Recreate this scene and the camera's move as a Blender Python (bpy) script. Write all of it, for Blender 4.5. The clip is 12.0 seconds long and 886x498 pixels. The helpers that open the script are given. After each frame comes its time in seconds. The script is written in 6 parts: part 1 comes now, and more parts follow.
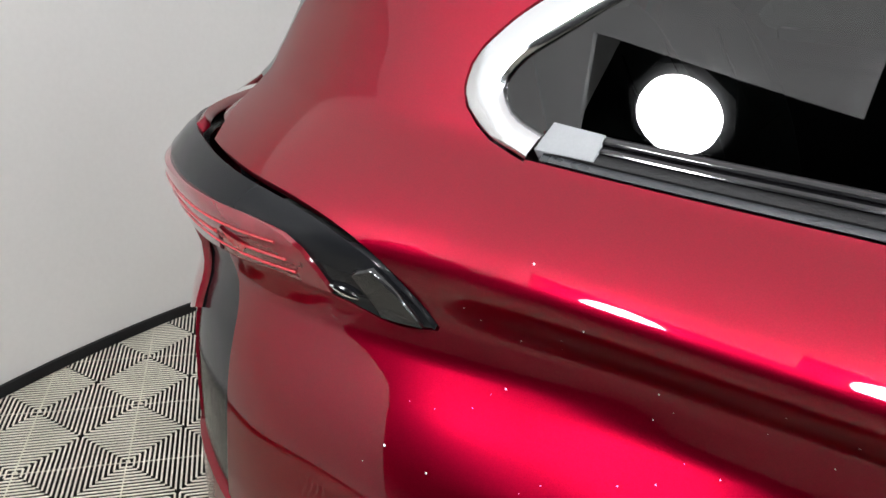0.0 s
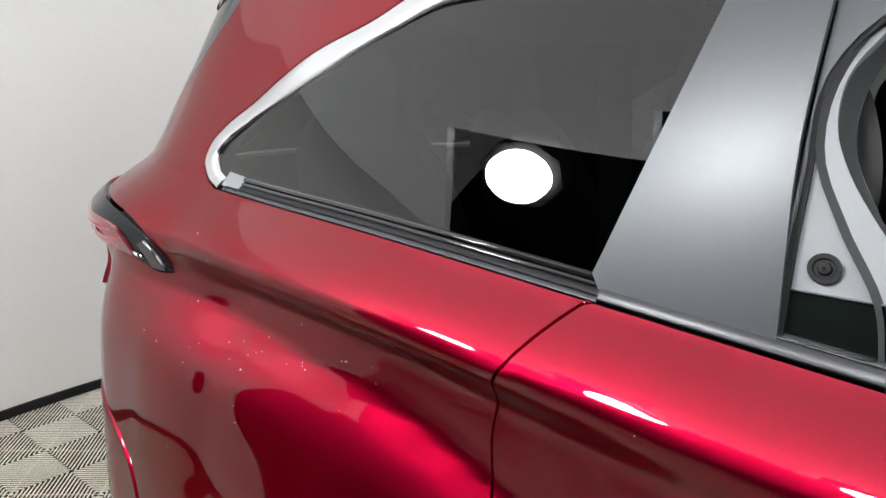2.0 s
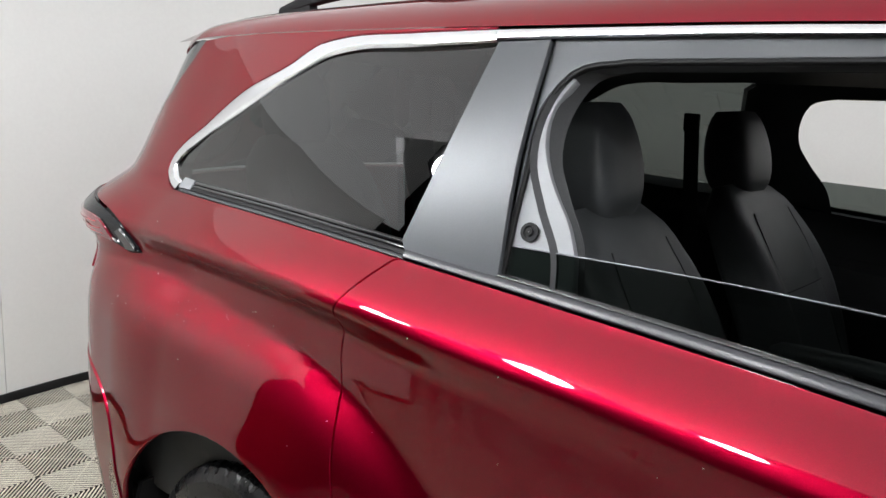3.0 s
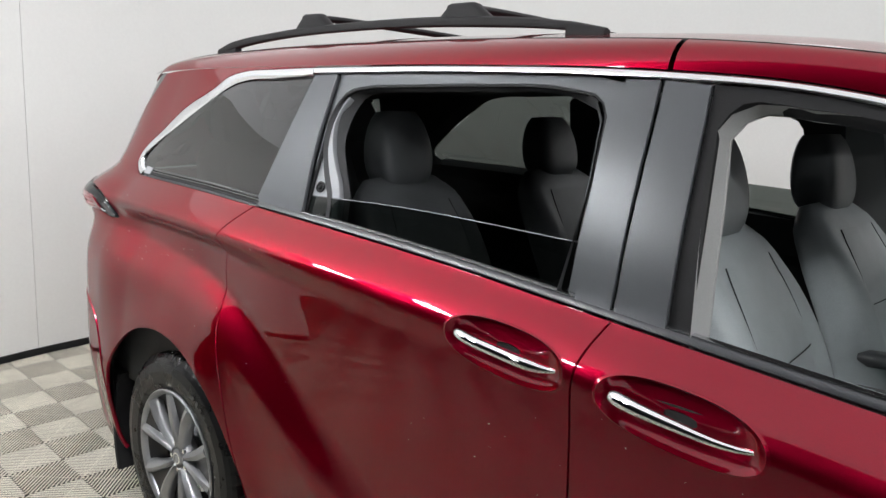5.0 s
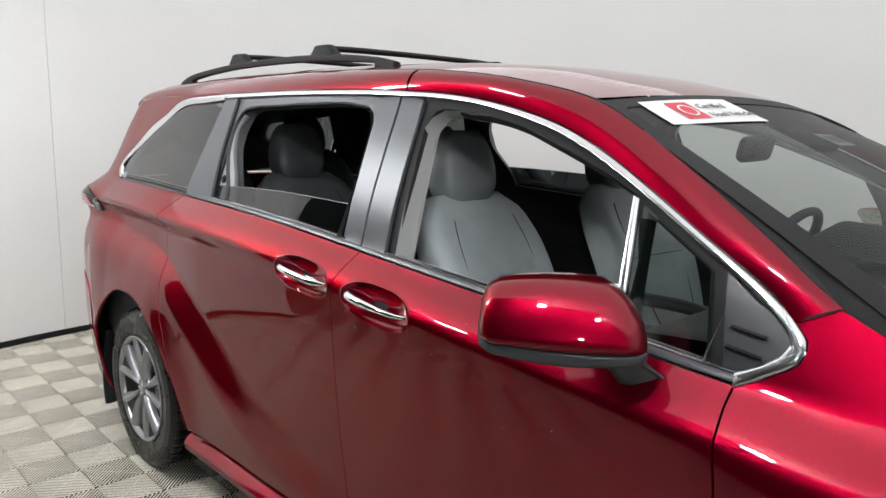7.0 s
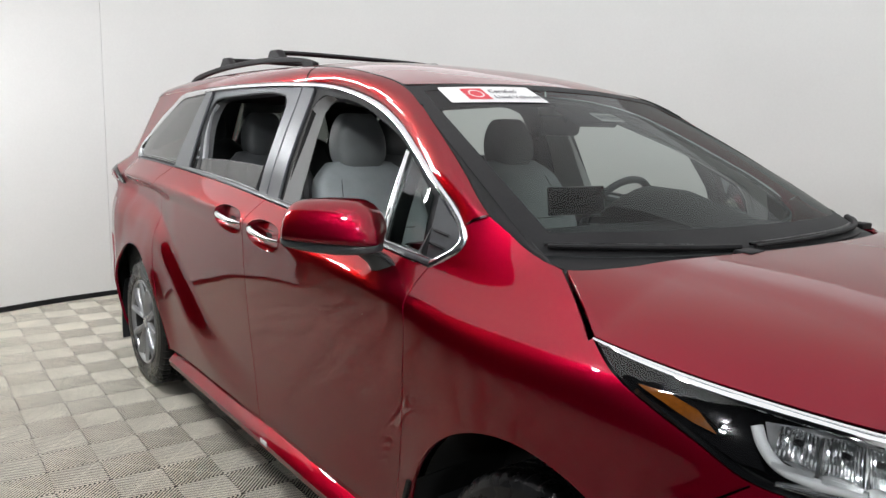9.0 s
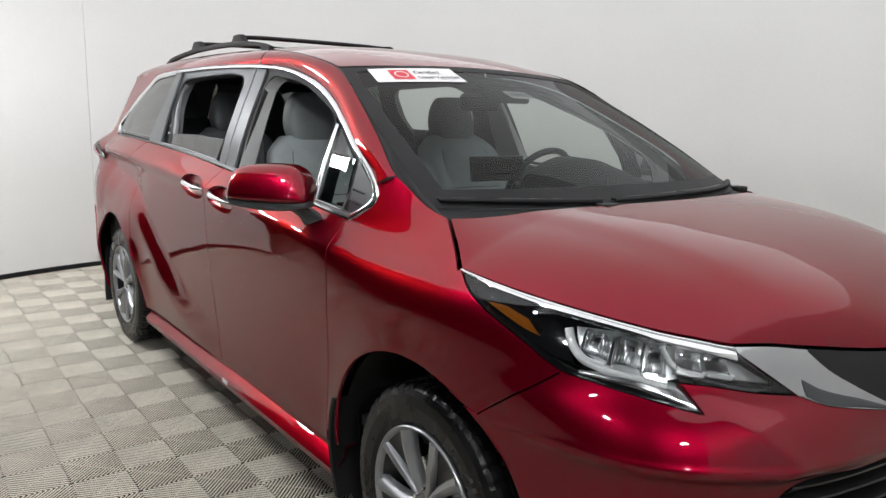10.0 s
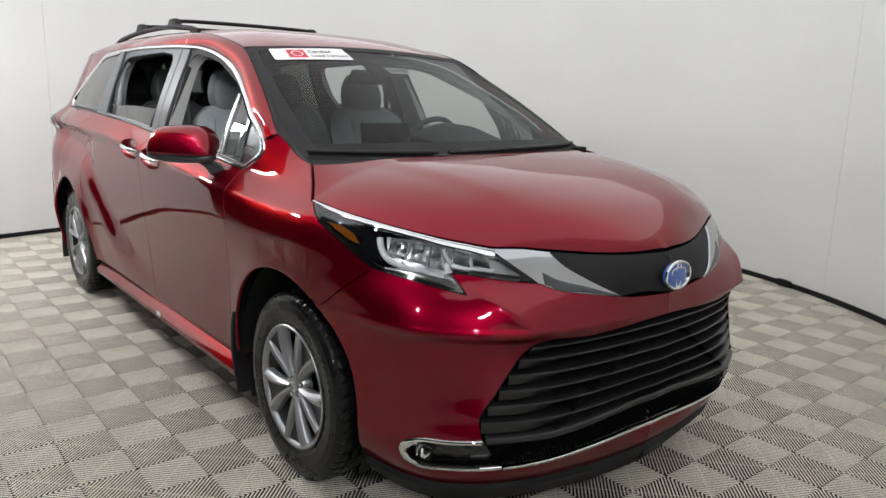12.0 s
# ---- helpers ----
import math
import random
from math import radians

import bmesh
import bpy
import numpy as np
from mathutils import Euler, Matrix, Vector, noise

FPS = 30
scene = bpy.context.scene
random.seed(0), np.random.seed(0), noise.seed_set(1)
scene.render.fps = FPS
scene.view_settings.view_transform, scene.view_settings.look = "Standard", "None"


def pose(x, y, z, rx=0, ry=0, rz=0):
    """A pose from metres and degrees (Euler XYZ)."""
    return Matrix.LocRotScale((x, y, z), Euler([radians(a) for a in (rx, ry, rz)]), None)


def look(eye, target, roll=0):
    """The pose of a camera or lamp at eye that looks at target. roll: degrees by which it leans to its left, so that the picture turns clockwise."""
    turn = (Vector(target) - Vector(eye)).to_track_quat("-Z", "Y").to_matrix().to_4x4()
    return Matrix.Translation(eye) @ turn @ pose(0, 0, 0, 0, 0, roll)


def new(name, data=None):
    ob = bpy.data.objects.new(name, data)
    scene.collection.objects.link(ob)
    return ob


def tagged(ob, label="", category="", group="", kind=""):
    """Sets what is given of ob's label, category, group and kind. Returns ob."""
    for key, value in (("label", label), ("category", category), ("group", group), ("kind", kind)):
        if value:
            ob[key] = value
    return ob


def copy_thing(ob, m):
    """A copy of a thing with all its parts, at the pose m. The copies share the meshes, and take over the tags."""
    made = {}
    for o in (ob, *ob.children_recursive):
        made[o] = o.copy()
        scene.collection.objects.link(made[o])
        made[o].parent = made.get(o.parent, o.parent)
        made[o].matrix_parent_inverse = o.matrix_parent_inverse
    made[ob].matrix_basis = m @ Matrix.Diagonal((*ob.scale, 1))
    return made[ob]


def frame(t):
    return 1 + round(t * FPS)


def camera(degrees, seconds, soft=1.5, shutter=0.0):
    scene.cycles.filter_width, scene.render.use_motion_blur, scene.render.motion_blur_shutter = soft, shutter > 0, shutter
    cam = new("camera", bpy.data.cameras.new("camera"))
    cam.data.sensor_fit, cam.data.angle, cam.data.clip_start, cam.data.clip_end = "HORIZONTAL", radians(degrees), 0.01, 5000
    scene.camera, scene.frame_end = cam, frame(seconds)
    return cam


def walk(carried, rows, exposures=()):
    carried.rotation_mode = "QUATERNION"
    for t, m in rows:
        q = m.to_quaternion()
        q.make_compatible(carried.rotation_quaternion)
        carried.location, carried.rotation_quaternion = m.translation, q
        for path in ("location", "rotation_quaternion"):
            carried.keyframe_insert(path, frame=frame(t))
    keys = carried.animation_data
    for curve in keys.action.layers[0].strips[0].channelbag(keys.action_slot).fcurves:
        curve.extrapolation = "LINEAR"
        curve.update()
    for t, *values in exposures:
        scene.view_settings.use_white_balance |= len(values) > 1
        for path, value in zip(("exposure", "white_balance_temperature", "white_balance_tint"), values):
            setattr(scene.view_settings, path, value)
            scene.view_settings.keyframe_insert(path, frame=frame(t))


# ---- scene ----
cam = camera(61.9, 12.0)
PATH = [
    (0, (-1.753, -1.375, 1.390), (-2.633, 0.250, 0.623), 4.3),
    (0.5, (-1.556, -1.416, 1.412), (-2.512, 0.188, 0.695), 4.2),
    (1, (-1.335, -1.484, 1.450), (-2.345, 0.119, 0.809), 4.3),
    (1.5, (-1.098, -1.580, 1.477), (-2.195, -0.013, 0.892), 3.8),
    (2, (-0.867, -1.568, 1.467), (-2.060, -0.040, 0.975), 3.6),
    (2.5, (-0.639, -1.604, 1.493), (-1.849, -0.075, 1.046), 3.9),
    (3, (-0.396, -1.728, 1.498), (-1.634, -0.215, 1.075), 4.0),
    (3.2, (-0.342, -1.712, 1.493), (-1.615, -0.229, 1.068), 3.7),
    (4.8, (0.453, -1.963, 1.531), (-0.851, -0.500, 1.130), 3.2),
    (5, (0.548, -1.992, 1.527), (-0.770, -0.539, 1.138), 3.1),
    (5.5, (0.798, -1.981, 1.524), (-0.552, -0.552, 1.155), 2.7),
    (6, (1.048, -1.971, 1.530), (-0.326, -0.565, 1.166), 2.0),
    (6.5, (1.310, -2.043, 1.527), (-0.096, -0.665, 1.173), 1.6),
    (7, (1.548, -2.069, 1.530), (0.120, -0.713, 1.183), 1.4),
    (7.2, (1.650, -2.043, 1.533), (0.211, -0.701, 1.180), 1.1),
    (8.8, (2.460, -1.990, 1.463), (0.887, -0.797, 1.146), 1.8),
    (9, (2.563, -1.992, 1.458), (0.992, -0.799, 1.128), 1.7),
    (9.5, (2.793, -1.992, 1.456), (1.228, -0.800, 1.097), 1.7),
    (10, (3.028, -2.035, 1.449), (1.473, -0.835, 1.070), 1.6),
    (10.5, (3.279, -2.000, 1.445), (1.748, -0.779, 1.039), 1.4),
    (11, (3.510, -2.044, 1.439), (1.997, -0.805, 1.019), 1.5),
    (11.5, (3.677, -2.106, 1.438), (2.168, -0.865, 1.008), 1.5),
    (12, (3.796, -2.096, 1.423), (2.283, -0.858, 1.000), 1.7),
]
walk(cam, [(t, look(eye, target, roll)) for t, eye, target, roll in PATH])

from mathutils import geometry


# ---- light ----
world = bpy.data.worlds.new("world")
world.use_nodes = True
world.node_tree.nodes["Background"].inputs[0].default_value = (.8, .85, 1, 1)
world.node_tree.nodes["Background"].inputs[1].default_value = .02
scene.world = world
scene.view_settings.exposure = -0.03


# ---- materials ----
def material(name, colour, rough=.5, metal=0.0, coat=0.0, coat_rough=.03, spec=.5, noise_amount=0.0, noise_scale=8.0, fine=0.0, fine_scale=400.0,
             bump=0.0, bump_scale=300.0, rough_var=0.0, emit=0.0, alpha=1.0, trans=0.0, ior=1.45):
    m = bpy.data.materials.new(name)
    m.use_nodes = True
    t = m.node_tree
    b = t.nodes["Principled BSDF"]
    b.inputs["Base Color"].default_value = (*colour, 1)
    b.inputs["Roughness"].default_value = rough
    b.inputs["Metallic"].default_value = metal
    b.inputs["Coat Weight"].default_value = coat
    b.inputs["Coat Roughness"].default_value = coat_rough
    b.inputs["Specular IOR Level"].default_value = spec
    b.inputs["IOR"].default_value = ior
    b.inputs["Transmission Weight"].default_value = trans
    b.inputs["Alpha"].default_value = alpha
    if emit:
        b.inputs["Emission Color"].default_value = (*colour, 1)
        b.inputs["Emission Strength"].default_value = emit
    where = t.nodes.new("ShaderNodeTexCoord")
    if noise_amount or fine:
        n1, n2 = t.nodes.new("ShaderNodeTexNoise"), t.nodes.new("ShaderNodeTexNoise")
        n1.inputs["Scale"].default_value, n2.inputs["Scale"].default_value = noise_scale, fine_scale
        n1.inputs["Detail"].default_value = 5
        for n in (n1, n2):
            t.links.new(where.outputs["Object"], n.inputs["Vector"])
        prev = None
        for n, amount in ((n1, noise_amount), (n2, fine)):
            r = t.nodes.new("ShaderNodeMapRange")
            r.inputs["From Min"].default_value, r.inputs["From Max"].default_value = .3, .7
            r.inputs["To Min"].default_value, r.inputs["To Max"].default_value = 1 - amount, 1 + amount
            t.links.new(n.outputs["Fac"], r.inputs["Value"])
            if prev is None:
                prev = r.outputs["Result"]
            else:
                k = t.nodes.new("ShaderNodeMath")
                k.operation = "MULTIPLY"
                t.links.new(prev, k.inputs[0])
                t.links.new(r.outputs["Result"], k.inputs[1])
                prev = k.outputs[0]
        mix = t.nodes.new("ShaderNodeVectorMath")
        mix.operation = "SCALE"
        mix.inputs[0].default_value = colour
        t.links.new(prev, mix.inputs["Scale"])
        t.links.new(mix.outputs["Vector"], b.inputs["Base Color"])
        if rough_var:
            r = t.nodes.new("ShaderNodeMapRange")
            r.inputs["From Min"].default_value, r.inputs["From Max"].default_value = .3, .7
            r.inputs["To Min"].default_value, r.inputs["To Max"].default_value = max(rough - rough_var, 0), rough + rough_var
            t.links.new(n1.outputs["Fac"], r.inputs["Value"])
            t.links.new(r.outputs["Result"], b.inputs["Roughness"])
    if bump:
        n = t.nodes.new("ShaderNodeTexNoise")
        n.inputs["Scale"].default_value = bump_scale
        t.links.new(where.outputs["Object"], n.inputs["Vector"])
        k = t.nodes.new("ShaderNodeBump")
        k.inputs["Strength"].default_value = bump
        k.inputs["Distance"].default_value = .002
        t.links.new(n.outputs["Fac"], k.inputs["Height"])
        t.links.new(k.outputs["Normal"], b.inputs["Normal"])
    return m


def pane_material(name, tint, clear=.9, gloss=1.0, ior=1.52):
    """Thin glass: light passes tinted, and the surface mirrors by Fresnel."""
    m = bpy.data.materials.new(name)
    m.use_nodes = True
    t = m.node_tree
    t.nodes.remove(t.nodes["Principled BSDF"])
    a, g, f, mix = (t.nodes.new(k) for k in ("ShaderNodeBsdfTransparent", "ShaderNodeBsdfGlossy", "ShaderNodeFresnel", "ShaderNodeMixShader"))
    a.inputs[0].default_value = (*[c * clear for c in tint], 1)
    g.inputs["Roughness"].default_value = .005
    g.inputs[0].default_value = (gloss, gloss, gloss, 1)
    f.inputs["IOR"].default_value = ior
    t.links.new(f.outputs[0], mix.inputs[0])
    t.links.new(a.outputs[0], mix.inputs[1])
    t.links.new(g.outputs[0], mix.inputs[2])
    t.links.new(mix.outputs[0], t.nodes["Material Output"].inputs[0])
    return m


PAINT = material("ruby_paint", (.215, .0010, .0140), rough=.39, metal=.95, coat=1.0, coat_rough=.004, fine=.10, fine_scale=900, noise_amount=.03, noise_scale=2)
PAINT.node_tree.nodes["Principled BSDF"].inputs["Coat IOR"].default_value = 1.42
PAINT.node_tree.nodes["Principled BSDF"].inputs["Specular Tint"].default_value = (.45, .02, .05, 1)
GLOSS_BLACK = material("gloss_black", (.008, .008, .009), rough=.12, coat=.6, fine=.1, noise_amount=.1)
LAMP_BLACK = material("lamp_surround_black", (.009, .0095, .011), rough=.16, spec=.22, noise_amount=.1)
# chrome coloured greyer to stand for dimmer reflections on the nose wing
GREY_CHROME = material("grey_chrome", (.42, .43, .44), rough=.10, metal=1, noise_amount=.03)
PILLAR = material("pillar_film_grey", (.075, .080, .087), rough=.33, metal=.3, noise_amount=.05, noise_scale=5, fine=.03)
SATIN_BLACK = material("satin_black", (.035, .038, .042), rough=.32, spec=.7, noise_amount=.12, noise_scale=6, rough_var=.06)
MATT_BLACK = material("matt_black_plastic", (.014, .014, .015), rough=.6, spec=.25, noise_amount=.2, fine=.15, bump=.25, bump_scale=500)
DARK = material("dark_inner", (.006, .006, .006), rough=.8, noise_amount=.2)
RUBBER = material("tyre_rubber", (.006, .006, .0065), rough=.30, spec=.35, noise_amount=.25, noise_scale=14, fine=.15, bump=.15, bump_scale=350, rough_var=.1)
CHROME = material("chrome", (.82, .83, .84), rough=.05, metal=1, noise_amount=.02)
SATIN_CHROME = material("satin_chrome", (.68, .69, .70), rough=.2, metal=1, noise_amount=.04, fine=.03)
BED = material("lamp_silver", (.62, .63, .64), rough=.28, metal=.7, noise_amount=.12, noise_scale=45)
ALLOY = material("alloy", (.34, .345, .355), rough=.34, metal=.75, noise_amount=.08, noise_scale=10, fine=.05, rough_var=.05)
GLASS = pane_material("clear_glass", (.80, .88, .84))
PRIVACY = pane_material("privacy_glass", (.13, .145, .135), ior=1.65)
DOOR_GLASS = pane_material("door_privacy_glass", (.20, .225, .21))
WINDSCREEN = pane_material("windscreen_glass", (.62, .69, .66), gloss=.36)
LENS = pane_material("lamp_lens", (.93, .95, .95))
RED_LENS = material("red_lens", (.16, .008, .016), rough=.06, coat=1, coat_rough=.01, noise_amount=.15, noise_scale=60)
WALL = material("white_wall", (.80, .80, .785), rough=.55, noise_amount=.02, noise_scale=1.2, fine=.012, fine_scale=60, bump=.04, bump_scale=40)
# the sheet is no lamp: its emission is added as fill light
CEIL = material("glowing_ceiling", (.84, .86, .88), rough=.7, emit=1.12)
VOID = material("dark_surround", (.045, .047, .055), rough=.8, noise_amount=.2, noise_scale=2)
TILE = material("floor_tile_plastic", (.73, .69, .585), rough=.5, noise_amount=.12, noise_scale=5, fine=.08, fine_scale=90, bump=.15, bump_scale=200)
# near-black rib sides: the shade between ribs is put into the colour
TILE_SHADED = material("floor_tile_shaded_side", (.03, .028, .025), rough=.8, noise_amount=.2, noise_scale=20)
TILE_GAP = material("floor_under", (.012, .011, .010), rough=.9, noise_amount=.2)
LAMP_GLOW = material("lamp_diffuser", (.97, .985, 1), emit=105)
# for unseen lamps added to light the front, strong because they are small
ADDED_GLOW = material("added_lamp_diffuser", (.97, .985, 1), emit=360)
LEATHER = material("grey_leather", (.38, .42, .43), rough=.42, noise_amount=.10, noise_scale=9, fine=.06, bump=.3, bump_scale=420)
# copy of the grey leather, darkened for the shade on the front headrests
LEATHER_SHADED = material("shaded_leather", (.20, .215, .22), rough=.42, noise_amount=.10, noise_scale=9, fine=.06, bump=.3, bump_scale=420)
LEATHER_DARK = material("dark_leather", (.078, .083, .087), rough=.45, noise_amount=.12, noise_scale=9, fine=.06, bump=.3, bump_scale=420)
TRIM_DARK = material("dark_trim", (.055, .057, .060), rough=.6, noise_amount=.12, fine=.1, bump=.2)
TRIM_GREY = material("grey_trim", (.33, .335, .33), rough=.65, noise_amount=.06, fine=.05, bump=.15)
PAPER = material("paper_white", (.8, .8, .8), rough=.5, noise_amount=.02)
PAPER_RED = material("paper_red", (.62, .03, .05), rough=.5, noise_amount=.03)
INK = material("ink_grey", (.12, .12, .13), rough=.5, noise_amount=.05)
AMBER = material("amber_reflector", (.20, .062, .007), rough=.15, coat=.6, noise_amount=.2, noise_scale=150)
BLUE = material("blue_enamel", (.03, .09, .35), rough=.12, coat=1, noise_amount=.1)

RUN_LIGHT = material("running_light_plastic", (.88, .89, .90), rough=.18, coat=.8, noise_amount=.05, noise_scale=80)
RED_GUIDE = material("red_light_guide", (.36, .015, .025), rough=.2, coat=.8, noise_amount=.2, noise_scale=300)
SATIN_SLAT = material("slat_black", (.014, .014, .015), rough=.3, spec=.6, noise_amount=.15, noise_scale=12)
SEAM = material("seam_thread", (.02, .021, .022), rough=.7, noise_amount=.1)
PLATE_GREY = material("pillar_plate_grey", (.24, .25, .265), rough=.4, noise_amount=.05, noise_scale=12, fine=.03)
MARK = material("sidewall_mark", (.05, .05, .05), rough=.6, noise_amount=.2, noise_scale=90)

# ---- mesh helpers ----
def add_mesh(name, verts, faces, mat, parent=None, normals=None, label="", smooth=True):
    me = bpy.data.meshes.new(name)
    me.from_pydata([tuple(map(float, v)) for v in verts], [], [tuple(map(int, f)) for f in faces])
    me.materials.append(mat)
    me.polygons.foreach_set("use_smooth", [smooth] * len(me.polygons))
    me.update()
    if normals is not None:
        me.normals_split_custom_set_from_vertices([tuple(map(float, n)) for n in normals])
    ob = new(name, me)
    ob.parent = parent
    if label:
        tagged(ob, label=label)
    return ob


def part(name, bm, mat, parent=None, label="", smooth=True, m=None):
    me = bpy.data.meshes.new(name)
    if m is not None:
        bm.transform(m)
    bmesh.ops.recalc_face_normals(bm, faces=bm.faces)
    bm.to_mesh(me)
    bm.free()
    me.materials.append(mat)
    me.polygons.foreach_set("use_smooth", [smooth] * len(me.polygons))
    if smooth:
        me.set_sharp_from_angle(angle=radians(40))
    ob = new(name, me)
    ob.parent = parent
    if label:
        tagged(ob, label=label)
    return ob


def thing(name, label, category, group="", kind="", at=(0, 0, 0)):
    ob = new(name)
    ob.location = at
    return tagged(ob, label=label, category=category, group=group, kind=kind)


def curve(pts, n=40):
    """Smooth line through the knots, evenly sampled."""
    p = np.array(pts, float)
    k = np.concatenate([[0], np.cumsum(np.linalg.norm(np.diff(p, axis=0), axis=1))])
    t = np.linspace(0, k[-1], n)
    return np.stack([spl(t, list(zip(k, p[:, i]))) for i in range(p.shape[1])], -1)


def join(*lines):
    """Joins lines end to end, dropping doubled ends."""
    out = []
    for l in lines:
        for q in np.asarray(l, float):
            if not out or np.hypot(*(q - out[-1])) > 1e-4:
                out.append(q)
    if np.hypot(*(out[0] - out[-1])) < 1e-4:
        out.pop()
    return np.array(out)


def resample(poly, res):
    out = []
    n = len(poly)
    for i in range(n):
        a, b = poly[i], poly[(i + 1) % n]
        k = max(1, int(np.ceil(np.hypot(*(b - a)) / res)))
        out += [a + (b - a) * j / k for j in range(k)]
    return np.array(out)


def inside(p, poly):
    x, y = p[:, 0][:, None], p[:, 1][:, None]
    a, b = poly, np.roll(poly, -1, 0)
    cross = ((a[:, 1] > y) != (b[:, 1] > y)) & (x < (b[:, 0] - a[:, 0]) * (y - a[:, 1]) / (b[:, 1] - a[:, 1] + 1e-12) + a[:, 0])
    return cross.sum(1) % 2 == 1


def inset(poly, d):
    a, b = np.roll(poly, 1, 0), np.roll(poly, -1, 0)
    t = b - a
    t /= np.linalg.norm(t, axis=1)[:, None] + 1e-9
    area = .5 * np.sum(poly[:, 0] * b[:, 1] - b[:, 0] * poly[:, 1])
    n = np.stack([-t[:, 1], t[:, 0]], -1) * np.sign(area)
    return poly + n * d


def skin(fn, uv, d):
    e = 2e-3
    u, v = uv[:, 0], uv[:, 1]
    p = fn(u, v, d)
    n = np.cross(fn(u + e, v, d) - fn(u - e, v, d), fn(u, v + e, d) - fn(u, v - e, d))
    n /= np.linalg.norm(n, axis=1)[:, None] + 1e-12
    return p, n


def patch(name, poly, fn, mat, parent, res=.035, holes=(), d=0.0, gap=.0022, depth=.014, sides=(1,), label="", out=(0, -1, 0)):
    """A panel cut from the surface fn along a flat outline, with a turned-in edge all round. sides: 1 near side, -1 its mirror image."""
    loops = []
    for i, l in enumerate([poly, *holes]):
        l = resample(np.array(l, float), res * .7)
        l = inset(l, gap if i == 0 else -gap) if gap else l
        loops.append(l)
    lo, hi = loops[0].min(0), loops[0].max(0)
    g = np.stack(np.meshgrid(np.arange(lo[0], hi[0], res), np.arange(lo[1], hi[1], res)), -1).reshape(-1, 2)
    g = g[inside(g, loops[0])]
    for h in loops[1:]:
        g = g[~inside(g, h)]
    edge = np.concatenate(loops)
    if len(g):
        dist = np.sqrt(((g[:, None, :] - edge[None]) ** 2).sum(-1)).min(1)
        g = g[dist > res * .45]
    pts = np.concatenate([edge, g])
    edges, k = [], 0
    for l in loops:
        edges += [(k + i, k + (i + 1) % len(l)) for i in range(len(l))]
        k += len(l)
    cdt = geometry.delaunay_2d_cdt([Vector(p) for p in pts], edges, [], 0, 1e-6)
    uv = np.array([tuple(v) for v in cdt[0]])
    tri = np.array([f for f in cdt[2] if len(f) == 3])
    c = uv[tri].mean(1)
    ok = inside(c, loops[0])
    for h in loops[1:]:
        ok &= ~inside(c, h)
    tri = tri[ok]
    p, n = skin(fn, uv, d)
    face_n = np.cross(p[tri[:, 1]] - p[tri[:, 0]], p[tri[:, 2]] - p[tri[:, 0]])
    if np.sum(n * np.array(out)) < 0:
        n = -n
    flip = np.sum(face_n * n[tri[:, 0]], 1) < 0
    tri[flip] = tri[flip][:, ::-1]
    verts, norms, faces = [p], [n], [tuple(t) for t in tri]
    if depth:
        count = {}
        for t in tri:
            for i in range(3):
                e = (t[i], t[(i + 1) % 3])
                count[e] = 1
        rim = [e for e in count if (e[1], e[0]) not in count]
        base = len(p)
        ring = sorted({v for e in rim for v in e})
        where = {v: i for i, v in enumerate(ring)}
        top, low = p[ring], p[ring] - n[ring] * depth
        side = np.zeros_like(top)
        for a, b in rim:
            w = np.cross(p[b] - p[a], n[a])
            w /= np.linalg.norm(w) + 1e-12
            side[where[a]] += w
            side[where[b]] += w
        side /= np.linalg.norm(side, axis=1)[:, None] + 1e-12
        m = len(ring)
        verts += [top, low]
        norms += [side * .8 + n[ring] * .6, side]
        faces += [(base + where[b], base + where[a], base + m + where[a], base + m + where[b]) for a, b in rim]
    verts, norms = np.concatenate(verts), np.concatenate(norms)
    norms /= np.linalg.norm(norms, axis=1)[:, None] + 1e-12
    v2, n2, f2 = [], [], []
    for s in sides:
        k = sum(map(len, v2))
        v2.append(verts * (1, s, 1))
        n2.append(norms * (1, s, 1))
        f2 += [tuple(i + k for i in (f if s == 1 else f[::-1])) for f in faces]
    return add_mesh(name, np.concatenate(v2), f2, mat, parent, np.concatenate(n2), label)


def loft(name, rows, mat, parent, closed=False, cap=False, label="", smooth=True, flip=False, sides=(1,)):
    """Skin over rows of points, each row with the same count. closed: rows are rings."""
    rows = [np.asarray(r, float) for r in rows]
    n = len(rows[0])
    verts = np.concatenate(rows)
    faces = []
    for i in range(len(rows) - 1):
        for j in range(n if closed else n - 1):
            a, b = i * n + j, i * n + (j + 1) % n
            faces.append((a, b, b + n, a + n))
    if cap:
        faces += [tuple(range(n))[::-1], tuple(range((len(rows) - 1) * n, len(rows) * n))]
    bm = bmesh.new()
    for s in sides:
        vs = [bm.verts.new(tuple(v * (1, s, 1))) for v in verts]
        for f in faces:
            try:
                bm.faces.new([vs[i] for i in f])
            except ValueError:
                pass
    return part(name, bm, mat, parent, label, smooth)


def strip(name, a, b, fn, mat, parent, d0=.0, rise=.006, k=6, sides=(1,), label=""):
    """A moulding that lies on fn between two lines, domed by rise."""
    rows = []
    for i in range(k + 1):
        s = i / k
        w = a + (b - a) * s
        rows.append(fn(w[:, 0], w[:, 1], d0 + rise * (1 - (2 * s - 1) ** 4)))
    rows = [fn(a[:, 0], a[:, 1], d0 - .01)] + rows + [fn(b[:, 0], b[:, 1], d0 - .01)]
    return loft(name, rows, mat, parent, sides=sides, label=label)


